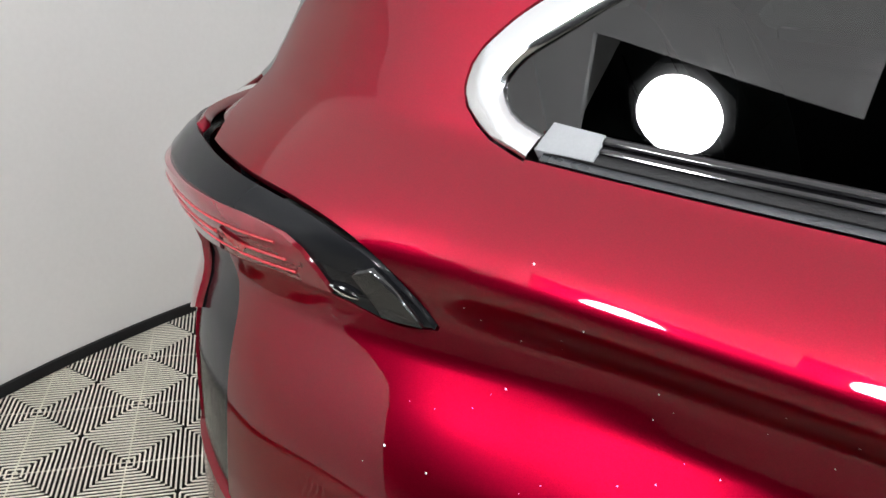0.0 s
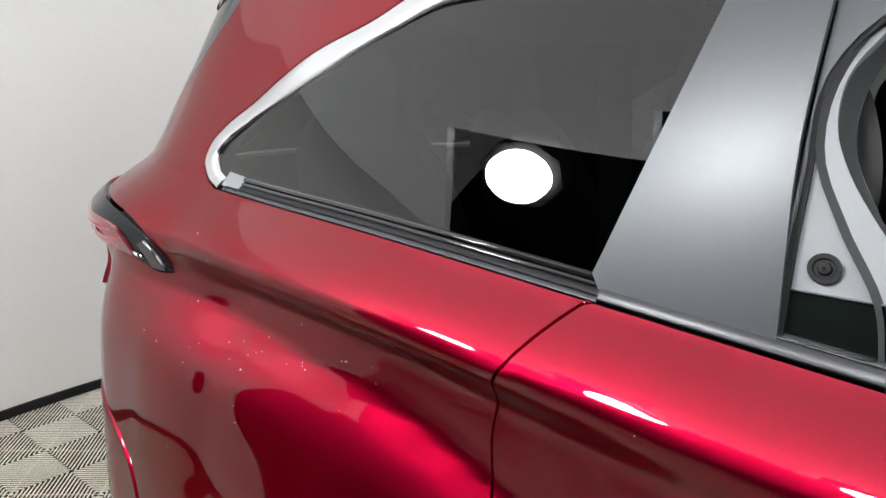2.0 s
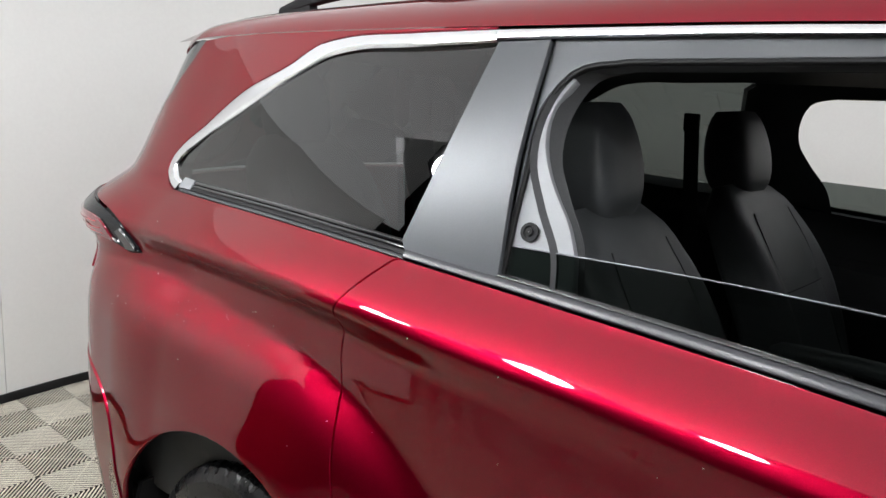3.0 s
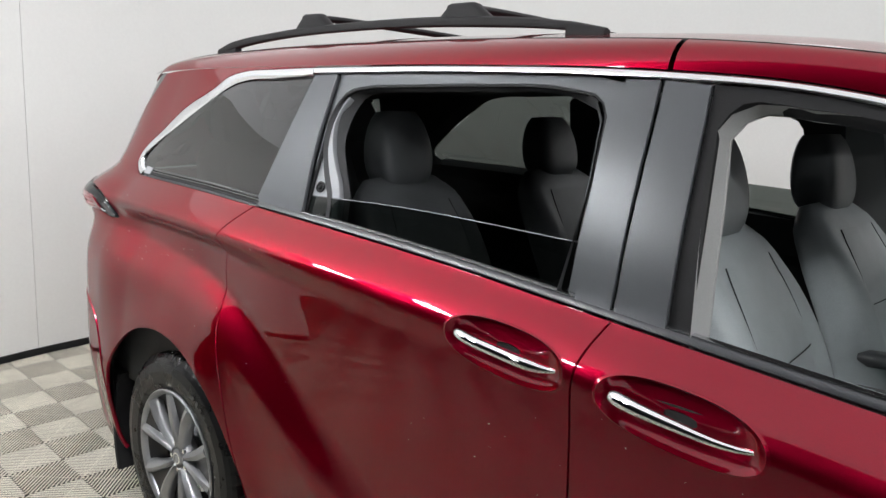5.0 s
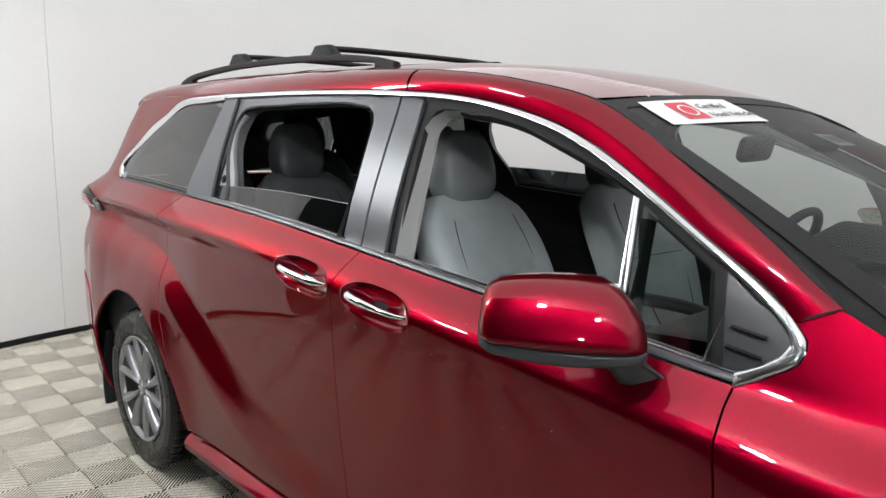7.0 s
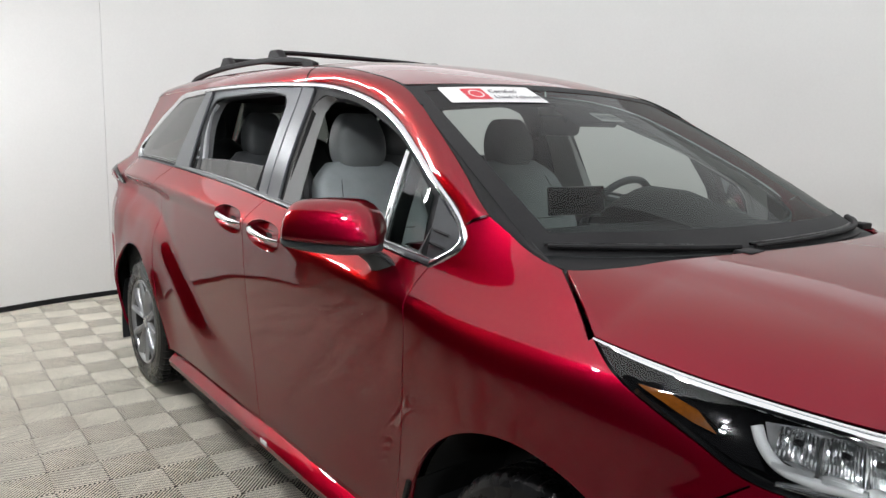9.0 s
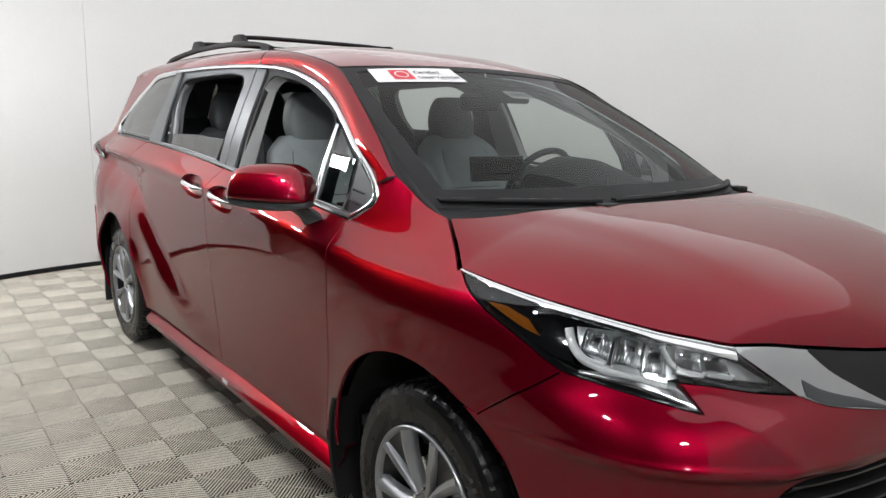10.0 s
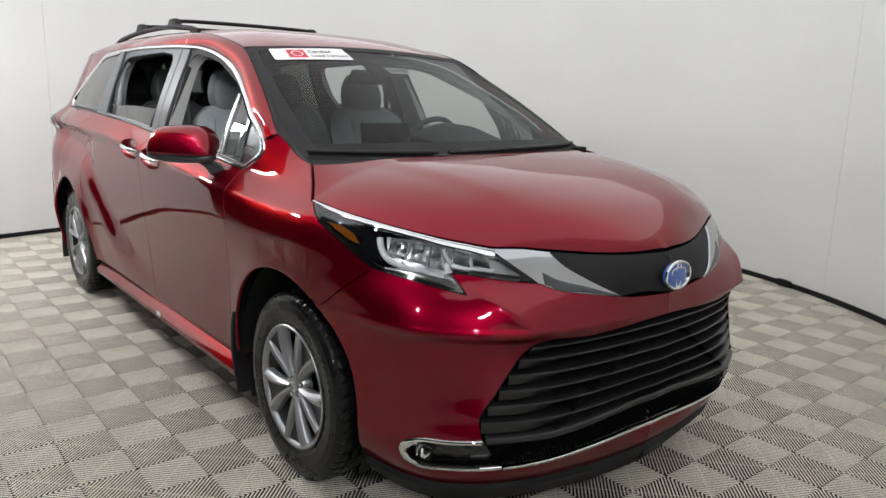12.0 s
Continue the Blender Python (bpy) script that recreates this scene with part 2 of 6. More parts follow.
def box(bm, size, at=(0, 0, 0), bevel=.0, segs=2, m=None):
    r = bmesh.ops.create_cube(bm, size=1)
    vs = r["verts"]
    bmesh.ops.scale(bm, vec=size, verts=vs)
    if bevel:
        es = list({e for v in vs for e in v.link_edges})
        r = bmesh.ops.bevel(bm, geom=es, offset=bevel, segments=segs, affect="EDGES", profile=.5)
        vs = list({v for f in r["faces"] for v in f.verts} | {v for v in vs if v.is_valid})
    bmesh.ops.transform(bm, matrix=(m if m is not None else Matrix.Translation(at)), verts=vs)
    return vs


def tube(name, line, radius, mat, parent=None, n=10, label="", flat=1.0, cap=True):
    """A bar along a line of points; radius may be one number or one per point."""
    p = np.asarray(line, float)
    r = np.broadcast_to(np.asarray(radius, float), (len(p),))
    t = np.gradient(p, axis=0)
    t /= np.linalg.norm(t, axis=1)[:, None]
    rows = []
    for i in range(len(p)):
        up = np.array((0, 0, 1.)) if abs(t[i][2]) < .95 else np.array((1., 0, 0))
        s = np.cross(t[i], up)
        s /= np.linalg.norm(s)
        w = np.cross(s, t[i])
        a = np.linspace(0, 2 * np.pi, n, endpoint=False)
        rows.append(p[i] + r[i] * (np.cos(a)[:, None] * s + flat * np.sin(a)[:, None] * w))
    return loft(name, rows, mat, parent, closed=True, cap=cap, label=label)


def lathe(bm, profile, n=48, axis="y"):
    """Turns (radius, along) knots round the axis."""
    rings = []
    for r, y in profile:
        rings.append([bm.verts.new((r * math.cos(2 * math.pi * i / n), y, r * math.sin(2 * math.pi * i / n))) for i in range(n)])
    for a, b in zip(rings, rings[1:]):
        for i in range(n):
            bm.faces.new((a[i], a[(i + 1) % n], b[(i + 1) % n], b[i]))
    return rings


# ---- surfaces of the car ----
def spl(t, pts):
    """Smooth monotone-friendly cubic through (t, value) knots."""
    t = np.asarray(t, float)
    k = np.array([p[0] for p in pts], float)
    v = np.array([p[1] for p in pts], float)
    h = np.diff(k)
    d = np.diff(v) / h
    m = np.empty_like(v)
    m[1:-1] = (d[:-1] * h[1:] + d[1:] * h[:-1]) / (h[:-1] + h[1:])
    m[0], m[-1] = d[0], d[-1]
    i = np.clip(np.searchsorted(k, t) - 1, 0, len(k) - 2)
    s = (t - k[i]) / h[i]
    lo, hi = t < k[0], t > k[-1]
    s = np.clip(s, 0, 1)
    out = (v[i] * (1 + 2 * s) * (1 - s) ** 2 + m[i] * h[i] * s * (1 - s) ** 2
           + v[i + 1] * s * s * (3 - 2 * s) + m[i + 1] * h[i] * s * s * (s - 1))
    return out + np.where(lo, m[0] * (t - k[0]), 0) + np.where(hi, m[-1] * (t - k[-1]), 0)


def step(a, b, t):
    s = np.clip((np.asarray(t, float) - a) / (b - a), 0.0, 1.0)
    return s * s * (3 - 2 * s)


# plan outline of the body from the tail's middle to the nose's middle, half width as y
OUTLINE = [(-2.61, 0), (-2.585, .35), (-2.485, .65), (-2.36, .858), (-2.20, .952), (-1.90, .987), (-1.50, 1.000), (-.8, 1.000), (0, .998), (.8, .993),
           (1.4, .986), (1.75, .970), (2.00, .933), (2.165, .865), (2.285, .75), (2.38, .575), (2.45, .29), (2.478, 0)]
_x = np.array([p[0] for p in OUTLINE])
_y = np.array([p[1] for p in OUTLINE])
_u = np.concatenate([[0], np.cumsum(np.hypot(np.diff(_x), np.diff(_y)))])
_u = _u - _u[8]          # u equals x along the flank
PLAN_X, PLAN_Y = list(zip(_u, _x)), list(zip(_u, _y))
U0, U1 = _u[0], _u[-1]

# flank section: height against outward offset from the outline
FLANK = [(.16, -.12), (.215, -.080), (.27, -.058), (.34, -.048), (.5, -.036), (.68, -.020), (.80, -.008), (.90, .001), (.98, .005), (1.04, .005), (1.075, .0046), (1.095, .0036),
         (1.107, .0010), (1.117, -.0048), (1.127, -.0132), (1.14, -.0260), (1.16, -.0478), (1.18, -.0710), (1.193, -.0850), (1.205, -.0935), (1.235, -.100), (1.30, -.113), (1.45, -.158), (1.58, -.205), (1.66, -.235), (1.70, -.262)]
FLARE = [(-2.6, 1.06), (-2.2, 1.075), (-1.9, 1.072), (-1.6, 1.045), (-1.3, 1.01), (-1.1, .944), (-.79, .766), (-.57, .633), (-.29, .528), (.1, .42), (1.0, .3)]
# rear flare: depth below its crease against outward offset
HIP = [(-.05, 0), (-.02, 0), (.0, .003), (.02, .017), (.05, .040), (.09, .064), (.14, .082), (.21, .095), (.30, .100), (.5, .100)]
HIP_TAIL = [(-.05, 0), (-.02, 0), (.0, .003), (.02, .0195), (.05, .048), (.08, .071), (.12, .088), (.18, .098), (.30, .102), (.5, .102)]
WING = [(.5, -.03), (.7, -.010), (.86, .003), (.95, .000), (.99, -.010), (1.02, -.027), (1.045, -.053), (1.068, -.080), (1.11, -.122), (1.165, -.171), (1.25, -.25), (1.5, -.47)]
NOSE = [(.16, -.05), (.22, -.014), (.30, -.005), (.40, .0), (.55, .005), (.70, 0), (.80, -.008), (.87, -.004), (.93, -.035), (1.0, -.12), (1.2, -.4)]
CORNER = [(.16, -.07), (.22, -.016), (.29, .02), (.36, .035), (.45, .016), (.55, -.006), (.68, -.015), (.710, -.006), (.727, .006), (.737, .008), (.750, .001), (.775, -.0095), (.80, -.0225), (.83, -.043), (.86, -.070), (.967, -.135), (1.05, -.21), (1.2, -.4)]
TAIL = [(.16, -.15), (.3, -.05), (.5, 0), (.65, .02), (.8, -.01), (1.0, -.03), (1.2, -.045), (1.4, -.2), (1.6, -.35), (1.7, -.45)]
BELT = [(-2.4, 1.27), (-1.9, 1.266), (-1.43, 1.264), (-1.0, 1.250), (-.374, 1.222), (-.025, 1.198), (.277, 1.178), (.6, 1.157), (1.031, 1.122), (1.6, 1.07)]


LEAN = [(-2.3, .05), (-1.6, .045), (-1.05, .008), (-.5, .022), (-.04, .046), (.4, .075), (.73, .095), (1.0, .07), (1.15, .0), (1.3, 0)]


def belt(x):
    return spl(x, BELT)


def offset(u, z):
    """Outward distance of the skin from the outline."""
    zb = z - (belt(np.clip(u, -2.3, 1.7)) - 1.196) * step(.5, 1.1, z)
    side = spl(zb, FLANK)
    # rear haunch, full above the belt; flare that sweeps from the tail down to the sill
    side = side + .036 * step(1.030, 1.106, zb) * np.exp(-(np.maximum(zb - 1.17, 0) / .13) ** 2) * np.exp(-((u + 1.45) / .85) ** 2)
    side = side + .045 * np.exp(-((z - 1.17) / .10) ** 2) * step(-1.92, -2.25, u)
    side = side - .014 * step(-2.08, -2.38, u) * step(1.095, 1.02, z)
    side = side - .040 * step(1.108, 1.03, zb) * step(-.9, -1.4, u) * step(-2.0, -1.75, u)
    zf = spl(np.clip(u, -2.6, 1.0), FLARE)
    w = step(-1.52, -1.80, u)
    hip = (spl(np.clip(zf - z, -.05, .5), HIP) * (1 - w) + spl(np.clip(zf - z, -.05, .5), HIP_TAIL) * w) * (1 - .44 * step(-1.80, -2.12, u))
    fold = .043 * step(zf + .018, zf - .085 - .12 * step(-1.5, -.6, u), z)
    r = step(-.9, -1.3, u)
    side = side + (hip * r + fold * (1 - r)) * step(.35, -.6, u) * (.35 + .65 * step(.25, .6, z))
    # wheel arches stand out a little
    for c in (-1.495, 1.500):
        r = np.hypot(u - c, z - .36)
        side = side + .020 * np.exp(-((r - .42) / .09) ** 2) * step(.12, .3, z) * step(1.0, .8, z)
    # shoulder of the front wing
    side = side + (spl(z, WING) - side) * step(.90, 1.42, u) * step(.7, .95, z)
    nose, corner, tail = spl(z, NOSE), spl(z, CORNER), spl(z, TAIL)
    # the greenhouse leans in, most at the front door
    side = side - spl(np.clip(u, -2.3, 1.2), LEAN) * np.clip((z - belt(np.clip(u, -2.3, 1.7))) / .45, 0, 1.2)
    f = step(1.6, 2.35, u)
    c = step(2.55, U1 - .02, u)
    out = side * (1 - f) + (corner * (1 - c) + nose * c) * f
    # crease from the headlamp's tip down to the grille's corner
    line = np.interp(z, [.715, .755, .837, .90], [2.49, 2.525, 2.42, 2.28])
    out = out + .018 * np.exp(-(np.sqrt((u - line) ** 2 + .018 ** 2) - .018) / .055) * step(.69, .75, z) * step(.895, .82, z)
    r = step(-2.35, -2.85, u)
    return out * (1 - r) + tail * r


def flank(u, z, d=0.0):
    """Place on the near side of the body skin, d metres outward of it."""
    u, z = np.asarray(u, float), np.asarray(z, float)
    e = 1e-3
    x, y = spl(u, PLAN_X), spl(u, PLAN_Y)
    tx, ty = spl(u + e, PLAN_X) - spl(u - e, PLAN_X), spl(u + e, PLAN_Y) - spl(u - e, PLAN_Y)
    l = np.hypot(tx, ty)
    nx, ny = -ty / l, tx / l
    o = offset(u, z) + d
    return np.stack([x + nx * o, -np.maximum(y + ny * o, 0), z + 0 * u], -1)


# ---- the booth ----
CENTRE, RADIUS, HEIGHT = (-.03, -.10), 3.80, 3.0


def arc(a0, a1, n, r=RADIUS):
    a = np.radians(np.linspace(a0, a1, n))
    return np.stack([CENTRE[0] + r * np.cos(a), CENTRE[1] + r * np.sin(a)], -1)


def booth_wall():
    wall = thing("wall_round", "white curved booth wall of smooth tall panels", "wall", kind="structure")
    cuts = [-4, 66.0, 187.0, 217]
    for a0, a1 in zip(cuts, cuts[1:]):
        w = .02
        n = max(24, int((a1 - a0) / 1.5))
        inner, outer = arc(a0 + w, a1 - w, n), arc(a0 + w, a1 - w, n, RADIUS + .08)
        ring = np.concatenate([inner, outer[::-1]])
        rows = [np.column_stack([ring, np.full(len(ring), z)]) for z in (.0, .5, 1, 1.5, 2, HEIGHT)]
        loft("wall_panel", rows, WALL, wall, closed=True, cap=True)
    ring = np.concatenate([arc(-4, 217, 160, RADIUS + .04), arc(-4, 217, 160, RADIUS + .07)[::-1]])
    loft("backing", [np.column_stack([ring, np.full(len(ring), z)]) for z in (0, HEIGHT)], MATT_BLACK, wall, closed=True, cap=True)
    # unseen white panel, added for bright reflections on the car's nose
    bm = bmesh.new()
    a, b = Vector((3.74, -.34, 0)), Vector((4.30, -1.60, 0))
    ang = math.degrees(math.atan2(b.y - a.y, b.x - a.x))
    m = (a + b) / 2
    box(bm, ((b - a).length, .06, HEIGHT), m=pose(m.x, m.y, HEIGHT / 2, 0, 0, ang))
    tagged(part("wall_front", bm, WALL, smooth=False), label="unseen straight white wall panel added in front of the booth", category="wall", kind="structure")
    base = thing("baseboard", "black rubber skirting strip along the wall", "baseboard", kind="structure")
    ring = np.concatenate([arc(-3.8, 216.8, 200, RADIUS - .012), arc(-3.8, 216.8, 200, RADIUS + .001)[::-1]])
    loft("strip", [np.column_stack([ring, np.full(len(ring), z)]) for z in (.002, .035, .04)], MATT_BLACK, base, closed=True, cap=True)
    for a in (71.5,):
        c = arc(a - .9, a + .9, 8, RADIUS - .03)
        ring = np.concatenate([c, arc(a - .9, a + .9, 8, RADIUS - .011)[::-1]])
        loft("joint_clip", [np.column_stack([ring, np.full(len(ring), z)]) for z in (.002, .055)], MATT_BLACK, base, closed=True, cap=True)


def ceiling():
    # white sheet over the booth, cut back with steps along the open side; glows as added fill
    c = arc(-14, 219, 120, RADIUS + .05)
    edge = [(-2.82, -2.02), (-2.68, -1.64), (-1.87, -1.88), (-1.84, -1.62), (-1.08, -1.88), (-1.05, -1.64), (.75, -1.56), (.78, -1.74), (1.53, -1.48), (1.56, -1.77), (2.26, -1.54)]
    ring = np.concatenate([c, np.array(edge)])
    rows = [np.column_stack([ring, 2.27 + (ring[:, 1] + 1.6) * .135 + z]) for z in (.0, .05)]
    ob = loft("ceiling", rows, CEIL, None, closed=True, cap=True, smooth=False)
    tagged(ob, label="white sheet ceiling over the booth, stepped at its edge, with an added glow", category="ceiling", kind="structure")


def surround():
    # unseen dark box added round the booth so the open side mirrors dark
    bm = bmesh.new()
    box(bm, (.1, 16, 4.6), (-9, -1, 2.3))
    box(bm, (.1, 16, 4.6), (9, -1, 2.3))
    box(bm, (18, .1, 4.6), (0, -9, 2.3))
    box(bm, (18, .1, 4.6), (0, 7, 2.3))
    box(bm, (18, 16, .1), (0, -1, 4.6))
    tagged(part("wall_outer", bm, VOID, smooth=False), label="unseen dark outer walls added round the booth", category="wall", kind="structure")
    bm = bmesh.new()
    box(bm, (18, 16, .05), (0, -1, -.043))
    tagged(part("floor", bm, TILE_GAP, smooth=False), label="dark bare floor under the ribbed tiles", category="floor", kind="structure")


def ceiling_lamp(x, y, r, glow, z=2.20):
    lamp = thing("ceiling_lamp", "round white lit lamp in a black octagonal housing" if r > .1 else "small round lit lamp in a black housing, unseen and added", "lamp", "lamps along the ceiling edge", at=(x, y, z))
    lamp.matrix_basis = pose(x, y, z, 16, 0, 0)
    bm = bmesh.new()
    bmesh.ops.create_cone(bm, cap_ends=True, segments=48, radius1=r, radius2=r, depth=.02)
    part("diffuser", bm, glow, lamp, "glowing white disc")
    bm = bmesh.new()
    bmesh.ops.create_cone(bm, cap_ends=True, segments=8, radius1=r * 1.35, radius2=r * 1.2, depth=.09)
    part("housing", bm, MATT_BLACK, lamp, m=pose(0, 0, .057, 0, 0, 22.5), smooth=False)
    bm = bmesh.new()
    box(bm, (.04, .04, 2.0), (0, 0, 1.08))
    part("drop_rod", bm, MATT_BLACK, lamp, smooth=False)


PITCH, TURN = .4002, radians(-.46)
TILE_X, TILE_Y = .332, -1.358


def rib_tile_data():
    """One ribbed tile: four quarters whose ribs run diagonally and turn at each quarter."""
    verts, faces, web = [], [], []
    q = PITCH / 2

    def bar(c, d, l, w):
        n = np.array((-d[1], d[0]))
        a, b = c - d * l, c + d * l
        k = len(verts)
        for p, z in ((a, 0), (b, 0)):
            for s, h in ((-1, -.016), (-1, -.0026), (-1, -.0008), (-.75, 0), (.75, 0), (1, -.0008), (1, -.0026), (1, -.016)):
                e = p + n * s * w / 2
                verts.append((e[0], e[1], h))
        # 1 marks the lower side faces, coloured dark for the shade in the gap
        for j in range(7):
            faces.append((k + j, k + j + 1, k + 9 + j, k + 8 + j))
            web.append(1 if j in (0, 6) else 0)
    step_ = .0129
    for ix in (0, 1):
        for iy in (0, 1):
            o = np.array((ix * q, iy * q))
            s = 1 if (ix + iy) % 2 == 0 else -1
            d = np.array((1, s)) / math.sqrt(2)
            m = o + q / 2
            half = q / math.sqrt(2)
            k = -half + step_ / 2
            while k < half:
                l = half - abs(k)
                if l > .006:
                    bar(m + np.array((-d[1], d[0])) * k, d, l - .001, .0056)
                k += step_
            # cross spine below the ribs
            e = np.array((-d[1], d[0]))
            k0 = len(verts)
            w = .004
            for p in (m - e * half, m + e * half):
                for t in (-1, 1):
                    verts.append((*(p + d * t * w / 2), -.0025))
            faces.append((k0, k0 + 1, k0 + 3, k0 + 2))
            web.append(0)
    return verts, faces, web


def floor_tiles():
    v, f, web = rib_tile_data()
    me = bpy.data.meshes.new("tile")
    me.from_pydata(v, [], f)
    me.materials.append(TILE)
    me.materials.append(TILE_SHADED)
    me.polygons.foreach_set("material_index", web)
    spots = []
    for i in range(-13, 14):
        for j in range(-10, 16):
            x, y = TILE_X + math.cos(TURN) * i * PITCH - math.sin(TURN) * j * PITCH, TILE_Y + math.sin(TURN) * i * PITCH + math.cos(TURN) * j * PITCH
            r = math.hypot(x + PITCH / 2 - CENTRE[0], y + PITCH / 2 - CENTRE[1])
            if r < RADIUS + .25 or (y < 0 and abs(x) < 5.2):
                hidden = -2.2 < x < 1.9 and -.35 < y < .6
                score = math.hypot(x - 1.0, (y + .9)) + (4 if hidden else 0)
                spots.append((score, x, y))
    spots.sort()
    for _, x, y in spots[:296]:
        ob = new("tile", me)
        ob.matrix_basis = pose(x, y, 0, 0, 0, math.degrees(TURN))
        ob.parent = FLOOR
    rest = spots[296:]
    va, vf = np.array(v), f
    verts = np.concatenate([va + (x, y, 0) for _, x, y in rest])
    faces = [tuple(i + k * len(v) for i in q) for k in range(len(rest)) for q in vf]
    ob = bpy.data.meshes.new("far_tiles")
    ob.from_pydata([tuple(p) for p in verts.tolist()], [], faces)
    ob.materials.append(TILE)
    ob.materials.append(TILE_SHADED)
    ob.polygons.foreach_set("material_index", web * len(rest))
    ob = new("far_tiles", ob)
    ob.parent = FLOOR
    tagged(ob, kind="stuff", label="grey ribbed plastic tiles further off")


booth_wall()
ceiling()
surround()
FLOOR = thing("floor_tiling", "beige-grey ribbed plastic interlocking floor tiles", "floor", kind="structure")
# the last four are unseen, added for highlights and glow on the front
for _x, _y, _r, _m in ((-2.39, -1.93, .148, LAMP_GLOW), (-1.60, -1.85, .135, LAMP_GLOW), (-.92, -1.80, .10, LAMP_GLOW), (.85, -1.66, .045, ADDED_GLOW), (1.60, -1.70, .045, ADDED_GLOW), (2.60, -3.45, .075, ADDED_GLOW), (4.60, -2.22, .10, ADDED_GLOW)):
    ceiling_lamp(_x, _y, _r, _m)


# ---- the car's outlines, side view: along the skin, height ----
def belt_line(a, b, lift=0.0, n=30):
    x = np.linspace(a, b, n)
    return np.stack([x, belt(x) + lift], -1)


CHROME_UP = [(-2.42, 1.60), (-2.2, 1.635), (-1.9, 1.655), (-1.545, 1.664), (-1.067, 1.669), (-.508, 1.675), (-.042, 1.668), (.173, 1.652), (.345, 1.622), (.502, 1.578),
             (.643, 1.516), (.77, 1.448), (.88, 1.385), (.978, 1.329), (1.057, 1.279), (1.095, 1.240)]
WIN_TOP_UP = [(-1.067, 1.664), (-.508, 1.672), (-.042, 1.665), (.173, 1.649), (.345, 1.619), (.502, 1.575), (.643, 1.513), (.77, 1.445), (.88, 1.382), (.978, 1.326), (1.057, 1.274),
              (1.100, 1.238), (1.122, 1.205), (1.118, 1.182), (1.082, 1.150), (1.030, 1.118)]
WIN_TOP_LO = [(-1.067, 1.645), (-.498, 1.656), (-.032, 1.649), (.181, 1.634), (.354, 1.601), (.505, 1.555), (.645, 1.493), (.772, 1.426), (.880, 1.364), (.975, 1.309), (1.045, 1.259),
              (1.080, 1.229), (1.098, 1.204), (1.093, 1.192), (1.066, 1.167), (1.024, 1.141)]
QUARTER_OUT = [(-1.067, 1.664), (-1.276, 1.658), (-1.48, 1.648), (-1.545, 1.636), (-1.643, 1.582), (-1.789, 1.513), (-1.915, 1.413), (-1.965, 1.368), (-1.987, 1.336), (-1.988, 1.308), (-1.962, 1.280), (-1.913, 1.264)]
QUARTER_IN = [(-1.062, 1.640), (-1.264, 1.629), (-1.44, 1.619), (-1.500, 1.607), (-1.598, 1.559), (-1.810, 1.436), (-1.915, 1.366), (-1.943, 1.340), (-1.952, 1.320), (-1.940, 1.299), (-1.905, 1.284)]
SEAM_C = [(-1.146, 1.250), (-1.172, 1.222), (-1.200, 1.183), (-1.224, 1.13), (-1.238, 1.06), (-1.232, 1.0), (-1.212, .94), (-1.178, .83), (-1.137, .719), (-1.098, .60), (-1.066, .487), (-1.045, .40), (-1.035, .31)]
SEAM_B = [(-.022, 1.198), (-.040, 1.145), (-.046, 1.087), (-.040, 1.002), (-.034, .882), (-.032, .72), (-.020, .56), (.0, .40), (.012, .31)]
SEAM_A = [(1.031, 1.122), (1.030, 1.10), (1.037, 1.047), (1.053, .935), (1.041, .81), (1.019, .656), (.995, .50), (.975, .40), (.96, .31)]
TAIL_TOP = [(-1.958, 1.106), (-1.980, 1.138), (-2.008, 1.165), (-2.049, 1.183), (-2.108, 1.197), (-2.191, 1.206), (-2.29, 1.212)]
TAIL_LOW = [(-1.958, 1.105), (-2.002, 1.099), (-2.064, 1.110), (-2.131, 1.117), (-2.233, 1.103)]
GATE_EDGE = [(-2.29, 1.212), (-2.365, 1.270), (-2.372, 1.32), (-2.32, 1.395), (-2.21, 1.492), (-2.11, 1.574), (-2.06, 1.640)]
SCREEN_FOOT = [(1.426, 1.180), (1.36, 1.190), (1.30, 1.207), (1.225, 1.240), (1.152, 1.276)]
ARCH_F, ARCH_R, ARCH_Z = .442, .442, .362


def arch(cx, r, a0, a1, n=40):
    a = np.radians(np.linspace(a0, a1, n))
    return np.stack([cx + r * np.cos(a), ARCH_Z + r * np.sin(a)], -1)


HL_TOP = [(1.600, 1.074), (1.693, 1.066), (1.796, 1.055), (1.962, 1.037), (2.124, 1.016), (2.319, 0.994), (2.436, 0.981)]
HL_LOW = [(1.600, 1.074), (1.672, 1.037), (1.759, 0.999), (1.864, 0.953), (1.963, 0.906), (2.058, 0.890), (2.181, 0.873), (2.322, 0.851)]
HL_NOTCH = [(2.322, 0.851), (2.268, 0.908)]
HL_END = [(2.268, 0.908), (2.357, 0.902), (2.507, 0.884), (2.590, 0.876)]
CHROME_WEDGE_TOP = [(2.436, 0.981), (2.546, 0.977), (2.654, 0.966)]
CHROME_WEDGE_LOW = [(2.590, 0.876), (2.640, 0.858), (2.766, 0.836), (2.891, 0.817)]
NOSE_TOP = [(2.654, 0.966), (2.832, 0.950), (2.986, 0.943), (U1, 0.941)]
GRILLE_EDGE = [(U1, 0.723), (3.023, 0.717), (2.763, 0.700), (2.537, 0.686), (2.478, 0.615), (2.424, 0.535), (2.372, 0.456), (2.380, 0.398)]
